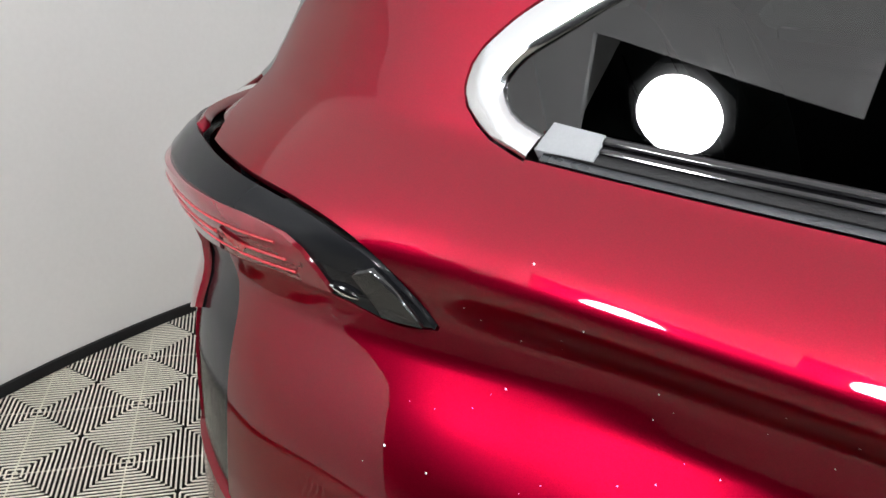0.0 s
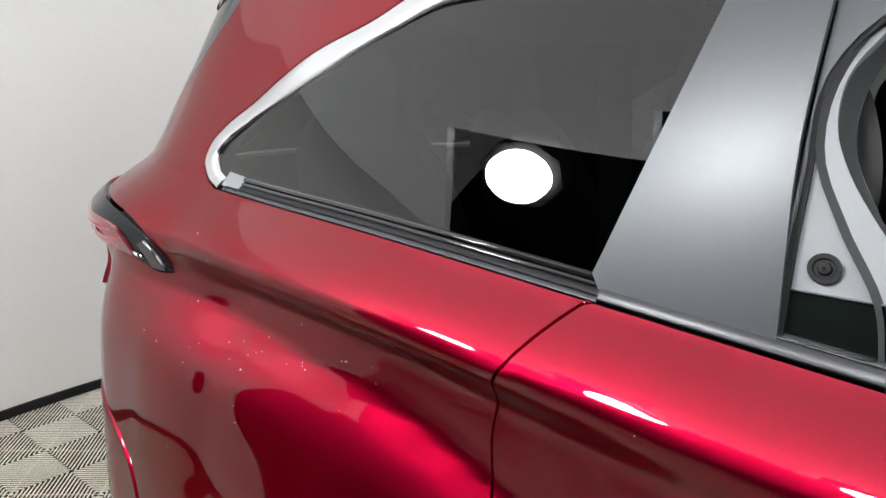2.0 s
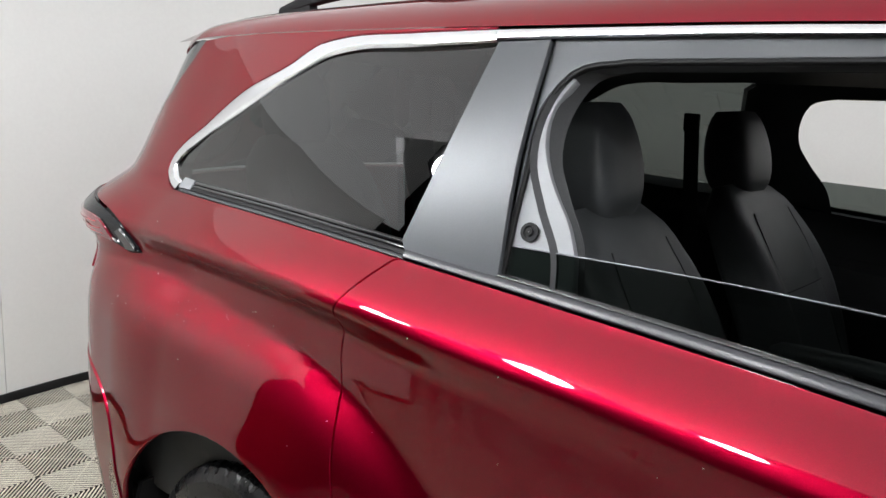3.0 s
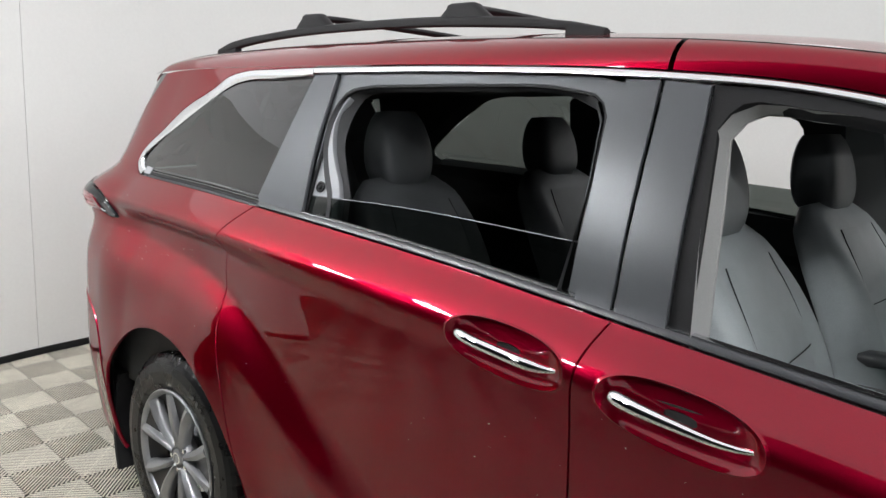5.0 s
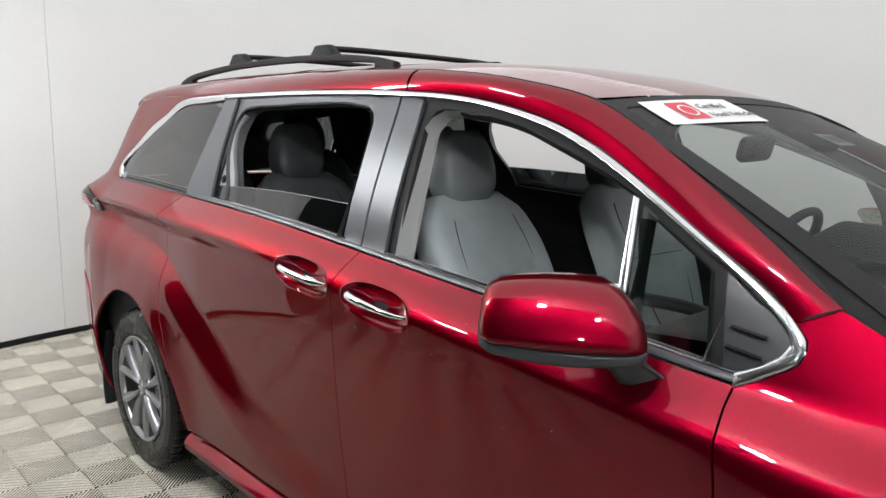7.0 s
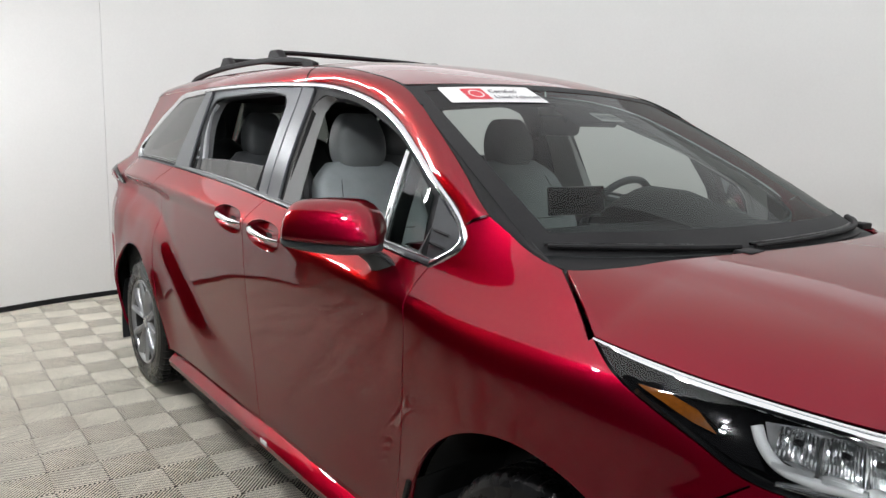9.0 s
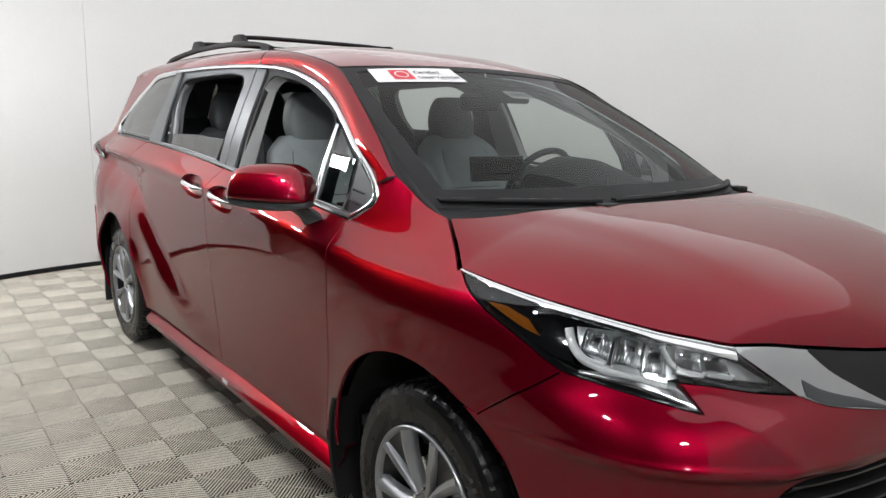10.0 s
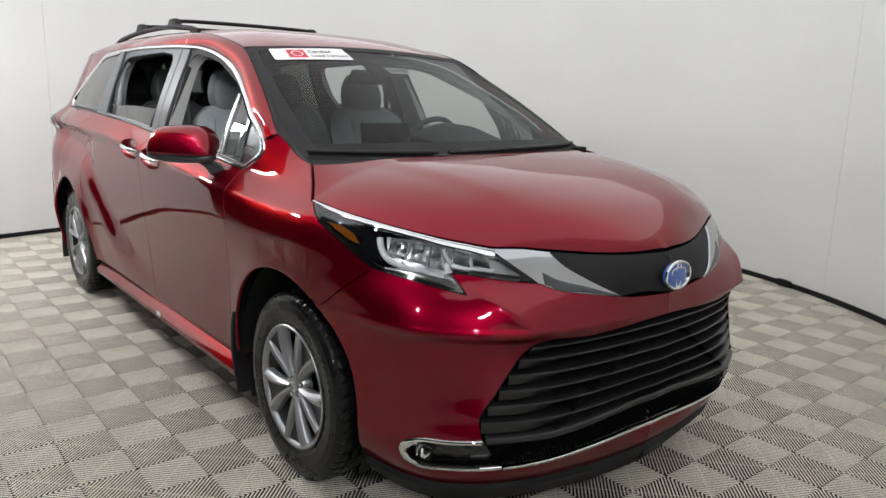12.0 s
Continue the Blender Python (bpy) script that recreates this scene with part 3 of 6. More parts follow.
FOG_EDGE = [(2.380, 0.394), (2.286, 0.391), (2.180, 0.384), (2.140, 0.364), (2.116, 0.325), (2.130, 0.286), (2.165, 0.272), (2.286, 0.272), (2.455, 0.275)]
LOW_EDGE = [(2.455, 0.275), (2.687, 0.288), (2.886, 0.292), (U1, 0.294)]

# ---- the car ----
CAR = thing("minivan", "dark ruby red metallic minivan with black roof rails and open windows", "minivan")


DOORS = {}


def cup_edge(cx, cz, a, b=.050, k=1.0, n=44):
    t = np.linspace(0, 2 * np.pi, n, endpoint=False)
    x, z = k * a * np.sign(np.cos(t)) * np.abs(np.cos(t)) ** .8, k * b * np.sign(np.sin(t)) * np.abs(np.sin(t)) ** .8
    return np.stack([cx + x, cz + z - .065 * x], -1)


def mid(a, b):
    return np.array([a, b], float)


def body_panels():
    # far-side panels are the mirror image of the near ones
    for s in (1, -1):
        # rear quarter with its wheel arch and tail
        arc_r = arch(-1.495, ARCH_R, 163, -8)
        quarter = join(curve(SEAM_C, 40)[:-6], mid((-1.045, .37), (-1.047, .33)), arc_r[::-1], curve([(-1.935, .48), (-1.97, .60), (-2.04, .72), (-2.14, .775), (-2.236, .790)], 12),
                       curve([(-2.236, .790), (-2.222, .89), (-2.220, 1.00), (-2.233, 1.103)], 10), curve(TAIL_LOW[::-1], 16),
                       curve(TAIL_TOP, 24),
                       curve(GATE_EDGE, 20), curve(CHROME_UP[:5], 40)[14:], curve(QUARTER_OUT, 60), belt_line(-1.913, -1.134))
        patch("quarter_panel", quarter, flank, PAINT, CAR, sides=(s,), res=.017 if s == 1 else .035)
        door = join(curve(SEAM_C, 60), curve(SEAM_B, 50)[::-1], belt_line(-.022, -1.134))
        DOORS["slide", s] = patch("sliding_door", door, flank, PAINT, CAR, sides=(s,), holes=[cup_edge(-.202, 1.103, .140)], res=.016 if s == 1 else .03)
        fdoor = join(curve(SEAM_B, 50), curve(SEAM_A, 50)[::-1], belt_line(1.031, -.022))
        DOORS["front", s] = patch("front_door", fdoor, flank, PAINT, CAR, sides=(s,), holes=[cup_edge(.142, 1.083, .140)], res=.016 if s == 1 else .03)
        wing = join(curve(SEAM_A, 50)[:-3], arch(1.495, ARCH_F, 184, 62), mid((1.762, .736), (1.866, .822)), mid((1.866, .822), (1.967, .898)), curve(HL_LOW, 40)[:22][::-1],
                    curve([(1.593, 1.068), (1.52, 1.118), (1.426, 1.180)], 8), curve(SCREEN_FOOT, 14),
                    mid((1.152, 1.274), (1.102, 1.248)), curve(WIN_TOP_UP[-6:], 24)[3:])
        wing = wing[~((wing[:, 0] > 1.9) & (wing[:, 1] < .83))]
        patch("front_wing", wing, flank, PAINT, CAR, sides=(s,), res=.018 if s == 1 else .035)
    hl = curve(HL_LOW, 60)
    k = int(np.argmin(np.hypot(hl[:, 0] - 1.967, hl[:, 1] - .898)))
    bumper = join(arch(1.495, ARCH_F, 60, -12), mid((1.95, .20), (2.05, .180)), mid((2.3, .175), (2.9, .175)), mid((U1, .175), (U1, .294)), curve(LOW_EDGE, 16)[::-1], curve(FOG_EDGE, 40)[::-1],
                  curve(GRILLE_EDGE, 50)[::-1], mid((U1, .723), (U1, .800)), curve([(U1, .800), (3.0, .805), (2.891, .817)], 6), curve(CHROME_WEDGE_LOW, 12)[::-1], curve(HL_END, 20)[::-1],
                  mid(*HL_NOTCH)[::-1], hl[k:][::-1], mid((1.967, .897), (1.866, .821)), mid((1.866, .821), (1.765, .739)))
    patch("bumper", bumper, flank, PAINT, CAR, res=.013, sides=(1, -1), gap=.002, label="red front bumper with a sharp crease")
    # tailgate and rear bumper
    gate = join(mid((-2.375, .80), (-2.37, .90)), mid((-2.365, 1.05), (-2.37, 1.20)), mid((-2.375, 1.21), (-2.38, 1.22)), mid((U0, 1.22), (U0, .80)))
    patch("tailgate", gate, flank, PAINT, CAR, sides=(1, -1), out=(-1, 0, 0))
    corner = np.array([(-2.285, 1.216), (-2.40, 1.219), (-2.52, 1.222), (-2.50, 1.34), (-2.455, 1.36), (-2.425, 1.300), (-2.35, 1.243)])
    for s in (1, -1):
        patch("gate_corner", corner, flank, PAINT, CAR, d=-.026, gap=0, depth=.01, sides=(s,), res=.02, out=(-1, 0, 0))
    rim = curve(GATE_EDGE[1:], 24) + (-.004, 0)
    for s in (1, -1):
        patch("gate_edge", join(rim, (rim + (-.05, 0))[::-1]), flank, SATIN_BLACK, CAR, sides=(s,), d=-.003, gap=0, depth=.02, res=.02, out=(-1, 0, 0))
    glass = join(rim + (-.05, 0), mid((-2.12, 1.64), (-2.3, 1.64)), mid((U0, 1.64), (U0, 1.225)), mid((-2.6, 1.225), (-2.43, 1.24)))
    patch("rear_window", glass, flank, PRIVACY, CAR, sides=(1, -1), d=-.006, out=(-1, 0, 0), depth=0)
    rb = join(arch(-1.495, ARCH_R, 164, 198), mid((-2.02, .22), (-2.4, .21)), mid((U0, .22), (U0, .79)), mid((-2.3, .785), (-2.236, .785)), curve([(-2.236, .785), (-2.14, .770), (-2.045, .715), (-1.975, .60)], 10))
    patch("rear_bumper", rb, flank, PAINT, CAR, sides=(1, -1), d=.004, out=(-1, 0, 0))


DITCH = [(-2.42, .58, 1.640), (-2.1, .625, 1.690), (-1.5, .650, 1.728), (-.9, .657, 1.741), (-.3, .660, 1.738), (.05, .662, 1.724), (.35, .666, 1.688), (.585, .668, 1.632),
         (.8, .712, 1.512), (1.0, .758, 1.382), (1.152, .797, 1.278), (1.26, .80, 1.215)]


def roof_parts():
    lo = curve(CHROME_UP, 120)
    lo3 = flank(lo[:, 0], lo[:, 1])
    up = curve(DITCH, 400)
    # pair each place of the lower line with the ditch at about the same way along
    x_pair = lo3[:, 0] + .05 * step(-.2, .6, lo3[:, 0]) + .012 * step(.6, 1.05, lo3[:, 0])
    u3 = np.stack([np.interp(x_pair, up[:, 0], up[:, i]) for i in range(3)], -1) * (1, -1, 1)
    q = lo3 * .5 + u3 * .5
    q[:, 1] -= .022 - .008 * step(.3, 1.0, lo3[:, 0])
    q[:, 2] += .018 - .006 * step(.3, 1.0, lo3[:, 0])
    rows = []
    for i in range(15):
        s = i / 14
        rows.append((1 - s) ** 2 * lo3 + 2 * s * (1 - s) * q + s * s * u3)
    cut = int(np.argmin(np.abs(lo3[:, 0] + .035)))
    for sgn in (1, -1):
        loft("roof_side", [r[:cut] for r in rows], PAINT, CAR, sides=(sgn,))
        loft("windscreen_pillar", [np.concatenate([r[cut - 1:cut] * .15 + r[cut:cut + 1] * .85 - (.5 * (r[cut] - r[cut - 1])), r[cut:]]) for r in rows], PAINT, CAR, sides=(sgn,))
    # roof skin between the two ditches
    n, m = 60, 33
    xs = np.linspace(0, 1, n)
    grid = []
    for t in xs:
        row = []
        for s in np.linspace(-1, 1, m):
            xe = -2.42 + t * (.560 + 2.42)
            bow = (.064 * (1 - s * s)) * step(.75, 1, t) - .06 * (1 - s * s) * step(.2, 0, t)
            ye, ze = np.interp(xe, up[:, 0], up[:, 1]) - .006, np.interp(xe, up[:, 0], up[:, 2])
            row.append((xe + bow, s * ye, ze + (.036 - .020 * step(.85, 1, t)) * (1 - abs(s) ** 2.4)))
        grid.append(row)
    loft("roof", grid, PAINT, CAR, label="red roof skin")
    ditch = np.array([(p[0], -p[1] + .002, p[2] - .004) for p in up[30:330]])
    for sgn in (1, -1):
        tube("roof_ditch", ditch * (1, sgn, 1), .006, MATT_BLACK, CAR, n=6)


WS_TOP = lambda s: np.array((.628 - .056 * s * s, .655 * s, 1.660 - .026 * s * s))
WS_LOW = lambda s: np.array((1.62 - .290 * abs(s) ** 2.2, .785 * s, 1.205 - .013 * s * s))


def screen_point(s, v, d=0.0):
    """On the windscreen: s across (-1 near side), v from top 0 to base 1."""
    a, b = WS_TOP(s), WS_LOW(s)
    p = a + (b - a) * v
    bulge = .012 * (1 - (2 * v - 1) ** 2)
    return p + np.array((.52, 0, .85)) * (bulge + d) + np.array((0, .02 * s * (1 - (2 * v - 1) ** 2), 0))


def windscreen():
    rows = [[screen_point(s, v) for s in np.linspace(-1, 1, 41)] for v in np.linspace(0, 1, 25)]
    ws = loft("windscreen", rows, WINDSCREEN, CAR, label="clear windscreen")
    ws.visible_shadow = False
    # printed black border
    for name, cells in (("border_side", [(s0, s1, 0, 1) for s0, s1 in ((-1, -.925), (.915, 1))]), ("border_end", [(-1, 1, 0, .045), (-1, 1, .90, 1.0)])):
        for s0, s1, v0, v1 in cells:
            loft(name, [[screen_point(s, v, .0015) for s in np.linspace(s0, s1, 24)] for v in np.linspace(v0, v1, 16)], MATT_BLACK, CAR)
    loft("cowl", [[WS_LOW(s) + np.array((dx, 0, dz)) for s in np.linspace(-1, 1, 31)] for dx, dz in ((-.03, -.03), (.0, -.003), (.03, -.010), (.06, -.022), (.12, -.06))], MATT_BLACK, CAR, label="black plastic cowl")
    # dark moulding between the glass and the pillars
    up = curve(DITCH, 200)
    up = np.stack([np.interp(np.linspace(.58, 1.15, 24), up[:, 0], up[:, i]) for i in range(3)], -1) * (1, -1, 1)
    foot = curve(SCREEN_FOOT, 16)[::-1]
    rim = np.concatenate([up, flank(foot[1:, 0], foot[1:, 1], -.003)])
    inner = np.array([screen_point(-.985, v, -.001) for v in np.linspace(0, 1, len(rim))])
    for sgn in (1, -1):
        loft("screen_moulding", [rim + (0, .001, -.012), rim + (0, .003, -.002), rim * .5 + inner * .5 + (0, 0, -.001), inner], MATT_BLACK, CAR, sides=(sgn,))


def hood_edge():
    a = curve(HL_TOP, 60)
    a = np.concatenate([a, curve(CHROME_WEDGE_TOP, 20)[1:], curve(NOSE_TOP, 30)[1:]])
    p = flank(a[:, 0], a[:, 1])
    rear = curve([(1.426, -.795, 1.178), (1.52, -.846, 1.124), tuple(p[0])], 12)
    return np.concatenate([rear[:-1], p])


HOOD_EDGE = hood_edge()


def hood_z(x, y, d=0.0):
    x, y = np.asarray(x, float), np.asarray(y, float)
    e = HOOD_EDGE
    o = np.argsort(e[:, 0])
    zc = spl(x, [(1.40, 1.222), (1.62, 1.210), (1.85, 1.187), (2.1, 1.135), (2.3, 1.055), (2.38, .998), (2.42, .962), (2.445, .938)])
    ye = np.interp(x, e[o, 0], -e[o, 1])
    ze = np.interp(x, e[o, 0], e[o, 2])
    r = np.clip(np.abs(y) / np.maximum(ye, .012), 0, 1.02)
    z = zc - np.maximum(zc - ze, .0) * (.28 * r ** 2 + .72 * r ** 5)
    line = .60 - .22 * (x - 1.45)
    z = z + .006 * step(.08, -.03, np.abs(y) - line) * step(2.40, 2.1, x)
    return np.stack([x + 0 * y, y + 0 * x, z + d], -1)


def hood():
    e = HOOD_EDGE[:, :2]
    rear = np.array([(1.426 + .225 * (1 - abs(y / .795) ** 2.1), y) for y in np.linspace(.795, -.795, 40)])
    far = e[::-1] * (1, -1)
    poly = join(e, far[1:], rear[1:])
    patch("hood", poly, hood_z, PAINT, CAR, res=.03, gap=.003, out=(0, 0, 1), label="red hood with two raised ridges")


def pane(u, z, d=0.0):
    """Even surface of the rear side glass and pillar trims, free of the body's swellings."""
    u, z = np.asarray(u, float), np.asarray(z, float)
    k = (-2.0, -1.5, -1.0)
    lo = np.polyfit(k, [float(offset(a, belt(a) + .02)) for a in k], 2)
    hi = np.polyfit(k, [float(offset(a, 1.645)) for a in k], 2)
    zb = belt(u) + .02
    t = (z - zb) / (1.645 - zb)
    o = np.polyval(lo, u) * (1 - t) + np.polyval(hi, u) * t + .021 * t * (1 - t)
    p = flank(u, z, 0)
    p[..., 1] = -(spl(u, PLAN_Y) + o + d)
    return p


def lower_pane(u, z, d=0.0):
    """Door glass that runs straight on below the belt, inside the door."""
    u, z = np.asarray(u, float), np.asarray(z, float)
    zb = belt(u) + .03
    a, b = flank(u, np.maximum(z, zb), d), flank(u, zb + .12, d)
    base = flank(u, zb, d)
    low = np.minimum(z - zb, 0)
    a[..., 1] += low / .12 * (b[..., 1] - base[..., 1])
    a[..., 2] = z
    return a


def side_glazing():
    q_in = curve(QUARTER_IN, 60)
    for s in (1, -1):
        g = join(q_in, belt_line(-1.905, -1.146, .022), mid((-1.146, 1.275), (-1.062, 1.640)))
        qw = patch("quarter_window", g, pane, PRIVACY, CAR, d=-.008, gap=0, depth=0, sides=(s,), label="dark tinted quarter window")
        if s == -1:
            qw.data.flip_normals()
        strip("chrome_surround", curve(QUARTER_OUT, 90), curve(QUARTER_IN, 90), flank, SATIN_CHROME, CAR, sides=(s,), d0=-.001)
        strip("chrome_rail", curve(WIN_TOP_UP, 120), curve(WIN_TOP_LO, 120), flank, SATIN_CHROME, CAR, sides=(s,), d0=-.001, rise=.005)
        # ledge under the quarter glass
        for a, b, mt in ((-.002, .004, SATIN_BLACK), (.004, .013, MATT_BLACK), (.013, .020, GLOSS_BLACK), (.020, .028, GLOSS_BLACK)):
            strip("window_ledge", belt_line(-1.90, -1.132, a), belt_line(-1.90, -1.132, b), flank, mt, CAR, d0=-.006, rise=.004, k=4, sides=(s,))
        pil = join(mid((-1.060, 1.642), (-.955, 1.646)), curve([(-.955, 1.646), (-.957, 1.459), (-.940, 1.262)], 12), belt_line(-.940, -1.134, .012), mid((-1.146, 1.284), (-1.060, 1.642)))
        patch("pillar_trim", pil, pane, PILLAR, CAR, d=.001, sides=(s,), gap=.001)
        for a, b in (((-.124, 1.648, -.106, 1.217), (-.055, 1.648, -.031, 1.212)), ((-.047, 1.648, -.025, 1.212), (.040, 1.640, .074, 1.205))):
            poly = np.array([(a[0], a[1]), (b[0], b[1]), (b[2], b[3]), (a[2], a[3])])
            patch("pillar_trim", poly, flank, PILLAR, CAR, d=.001, sides=(s,), gap=.001)
        # sealing frames round the two openings
        fr = join(curve([(-.953, 1.648), (-.955, 1.459), (-.938, 1.262)], 14)[::-1], curve(WIN_TOP_LO[:3], 14)[3:-2], mid((-.126, 1.640), (-.108, 1.225)))
        op = join(curve([(-.938, 1.255), (-.944, 1.42), (-.940, 1.54), (-.905, 1.592), (-.82, 1.612)], 20), curve([(-.5, 1.624), (-.24, 1.619), (-.172, 1.603), (-.152, 1.57)], 14),
                  mid((-.140, 1.42), (-.128, 1.225)))
        frame_part("window_frame", fr, inset(op, -.006), s, mat=PILLAR)
        patch("window_seal", inset(op, -.008), flank, MATT_BLACK, CAR, d=-.016, gap=0, depth=.012, holes=[op], sides=(s,), res=.02)
        fr = join(mid((.073, 1.205), (.042, 1.640)), curve(WIN_TOP_LO[3:10], 30), mid((.985, 1.30), (1.0, 1.15)), belt_line(.99, .11, .006))
        op = join(mid((.118, 1.19), (.090, 1.40)), curve([(.068, 1.56), (.086, 1.598), (.21, 1.602), (.36, 1.577), (.52, 1.523), (.66, 1.468), (.745, 1.428)], 26), mid((.790, 1.30), (.800, 1.155)),
                  belt_line(.79, .135, .014))
        frame_part("door_frame", fr, op, s, cut=[(.778, 1.398), (.935, 1.305), (.970, 1.145), (.815, 1.155)])
        strip("belt_moulding", belt_line(-1.13, 1.03, .001, 80), belt_line(-1.13, 1.03, .016, 80), flank, SATIN_BLACK, CAR, d0=-.002, rise=.006, sides=(s,))
        strip("chrome_bead", belt_line(-.95, 1.03, .0155, 80), belt_line(-.95, 1.03, .020, 80), flank, SATIN_CHROME, CAR, d0=-.004, rise=.004, k=3, sides=(s,))
        strip("divider_bar", curve([(.738, 1.432), (.762, 1.30), (.785, 1.15)], 12), curve([(.755, 1.424), (.780, 1.30), (.803, 1.15)], 12), flank, SATIN_CHROME, CAR, d0=.0, rise=.006, sides=(s,))
        patch("vent_window", np.array([(.765, 1.412), (.945, 1.305), (.98, 1.14), (.805, 1.155)]), flank, GLASS, CAR, d=-.008, gap=0, depth=0, sides=(s,), label="small fixed front side window")
        sail = join(mid((.966, 1.312), (1.04, 1.258)), curve(WIN_TOP_LO[-6:], 16), mid((1.004, 1.130), (.985, 1.22)))
        patch("sail_panel", sail, flank, SATIN_BLACK, CAR, d=-.003, gap=.001, sides=(s,), label="black louvred triangle panel")
        for z in (1.220, 1.185):
            strip("louvre", np.array([(1.000, z), (1.062, z - .010)]), np.array([(1.000, z - .006), (1.060, z - .015)]), flank, GLOSS_BLACK, CAR, d0=.0, rise=.006, k=3, sides=(s,))
    # lowered glass in the near sliding door, raised glass on the far side
    g = join(mid((-.955, 1.20), (-.963, 1.307)), curve([(-.963, 1.307), (-.6, 1.321), (-.11, 1.318)], 14), mid((-.105, 1.31), (-.085, 1.16)))
    patch("door_glass", g, lower_pane, DOOR_GLASS, CAR, d=-.022, gap=0, depth=.004, label="half lowered dark window")
    e = curve([(-.963, 1.307), (-.6, 1.321), (-.11, 1.318)], 30)
    tube("glass_edge", flank(e[:, 0], e[:, 1] + .001, -.024), .0015, PILLAR, CAR, n=6)
    g = join(mid((-.955, 1.20), (-.963, 1.345)), curve([(-.963, 1.345), (-.6, 1.343), (-.1, 1.33)], 14), mid((-.095, 1.32), (-.085, 1.16)))
    patch("door_glass", g, lower_pane, DOOR_GLASS, CAR, d=-.022, gap=0, depth=.004, sides=(-1,))


def frame_part(name, outer, hole, s, cut=None, mat=MATT_BLACK):
    holes = [hole] if cut is None else [hole, np.array(cut)]
    patch(name, outer, flank, mat, CAR, d=-.012, gap=0, depth=.05, holes=holes, sides=(s,), res=.02)


def small_marks():
    # grey end block on the ledge under the quarter glass, and a white label on the sill
    for s in (1, -1):
        patch("ledge_block", np.array([(-1.908, 1.273), (-1.850, 1.274), (-1.846, 1.296), (-1.896, 1.298)]), flank, PLATE_GREY, CAR, d=.0, gap=0, depth=.02, sides=(s,), res=.02)
    # tiny dried water spots scattered over the rear quarter and door
    rng = random.Random(5)
    bm = bmesh.new()
    for i in range(110):
        u, z = (rng.gauss(-1.78, .13), rng.gauss(1.06, .06)) if i < 55 else (rng.uniform(-1.95, .9), rng.uniform(.75, 1.16))
        r = rng.uniform(.0005, .0010) if i % 9 else .0014
        bmesh.ops.create_icosphere(bm, subdivisions=1, radius=r, matrix=Matrix.Translation(Vector(flank(u, z, -r * .35))))
    tagged(part("water_spots", bm, RUN_LIGHT, CAR, "tiny pale water spots on the paint"), kind="stuff")
    bm = bmesh.new()
    box(bm, (.055, .003, .020), (.095, -.974, .240), .001)
    part("sill_label", bm, PAPER, CAR, "small white label on the sill")


def inner_shell():
    """Dark inner body behind the panel gaps, with the wheel housings cut out."""
    for s in (1, -1):
        poly = join(mid((-2.5, .22), (-2.02, .22)), arch(-1.495, .455, 200, -12), mid((-1.05, .22), (1.0, .22)), arch(1.495, .46, 195, -15), mid((2.0, .2), (2.35, .2)), mid((2.35, .8), (2.0, .9)),
                    mid((1.6, 1.02), (1.30, 1.14)), belt_line(1.0, -1.9, -.02), mid((-2.3, 1.15), (-2.45, 1.0)))
        patch("inner_body", poly, flank, DARK, CAR, d=-.030, gap=0, depth=0, sides=(s,), res=.06)
        for cx, r in ((-1.495, .452), (1.500, .458)):
            a = np.radians(np.linspace(-30, 210, 30))
            rows = [[(cx + r * math.cos(t), -s * y, ARCH_Z + r * math.sin(t)) for t in a] for y in (.925, .90, .58)]
            rows.append([(cx, -s * .58, ARCH_Z)] * 30)
            loft("wheel_housing", rows, DARK, CAR)


body_panels()
roof_parts()
windscreen()
hood()
side_glazing()
small_marks()
inner_shell()


# ---- car: handles, lamps, grille, wheels, mirrors, rails ----
def door_handles():
    for key, cx, cz, a, r0, r1 in (("slide", -.202, 1.103, .140, .011, .012), ("front", .142, 1.083, .140, .014, .006)):
        for s in (1, -1):
            rows = []
            for k, d in ((1.04, .0005), (1.0, .002), (.965, -.003), (.93, -.008), (.85, -.018), (.6, -.028), (.2, -.030)):
                e = cup_edge(cx, cz, a, k=k)
                rows.append(flank(e[:, 0], e[:, 1], d))
            loft("handle_cup", rows, PAINT, DOORS[key, s], closed=True, sides=(s,), cap=False, label="red recessed handle cup")
            x = np.linspace(-.118, .118, 28)
            bow = 1 - (x / .118) ** 4
            c = flank(cx + x, cz + .004 - .075 * x, -.008 + .024 * bow)
            tube("handle", c * (1, s, 1), np.interp(x, [-.118, -.1, .08, .118], [.007, r0 + .003, r1 + .002, .006]), CHROME, DOORS[key, s], n=14, flat=.85, label="chrome pull handle")
            if key == "slide":
                c = flank(cx + np.array((.045, .06)), np.array((cz + .003, cz + .002)), .026)
                tube("lock_cover", c * (1, s, 1), .0055, SATIN_CHROME, DOORS[key, s], n=10)


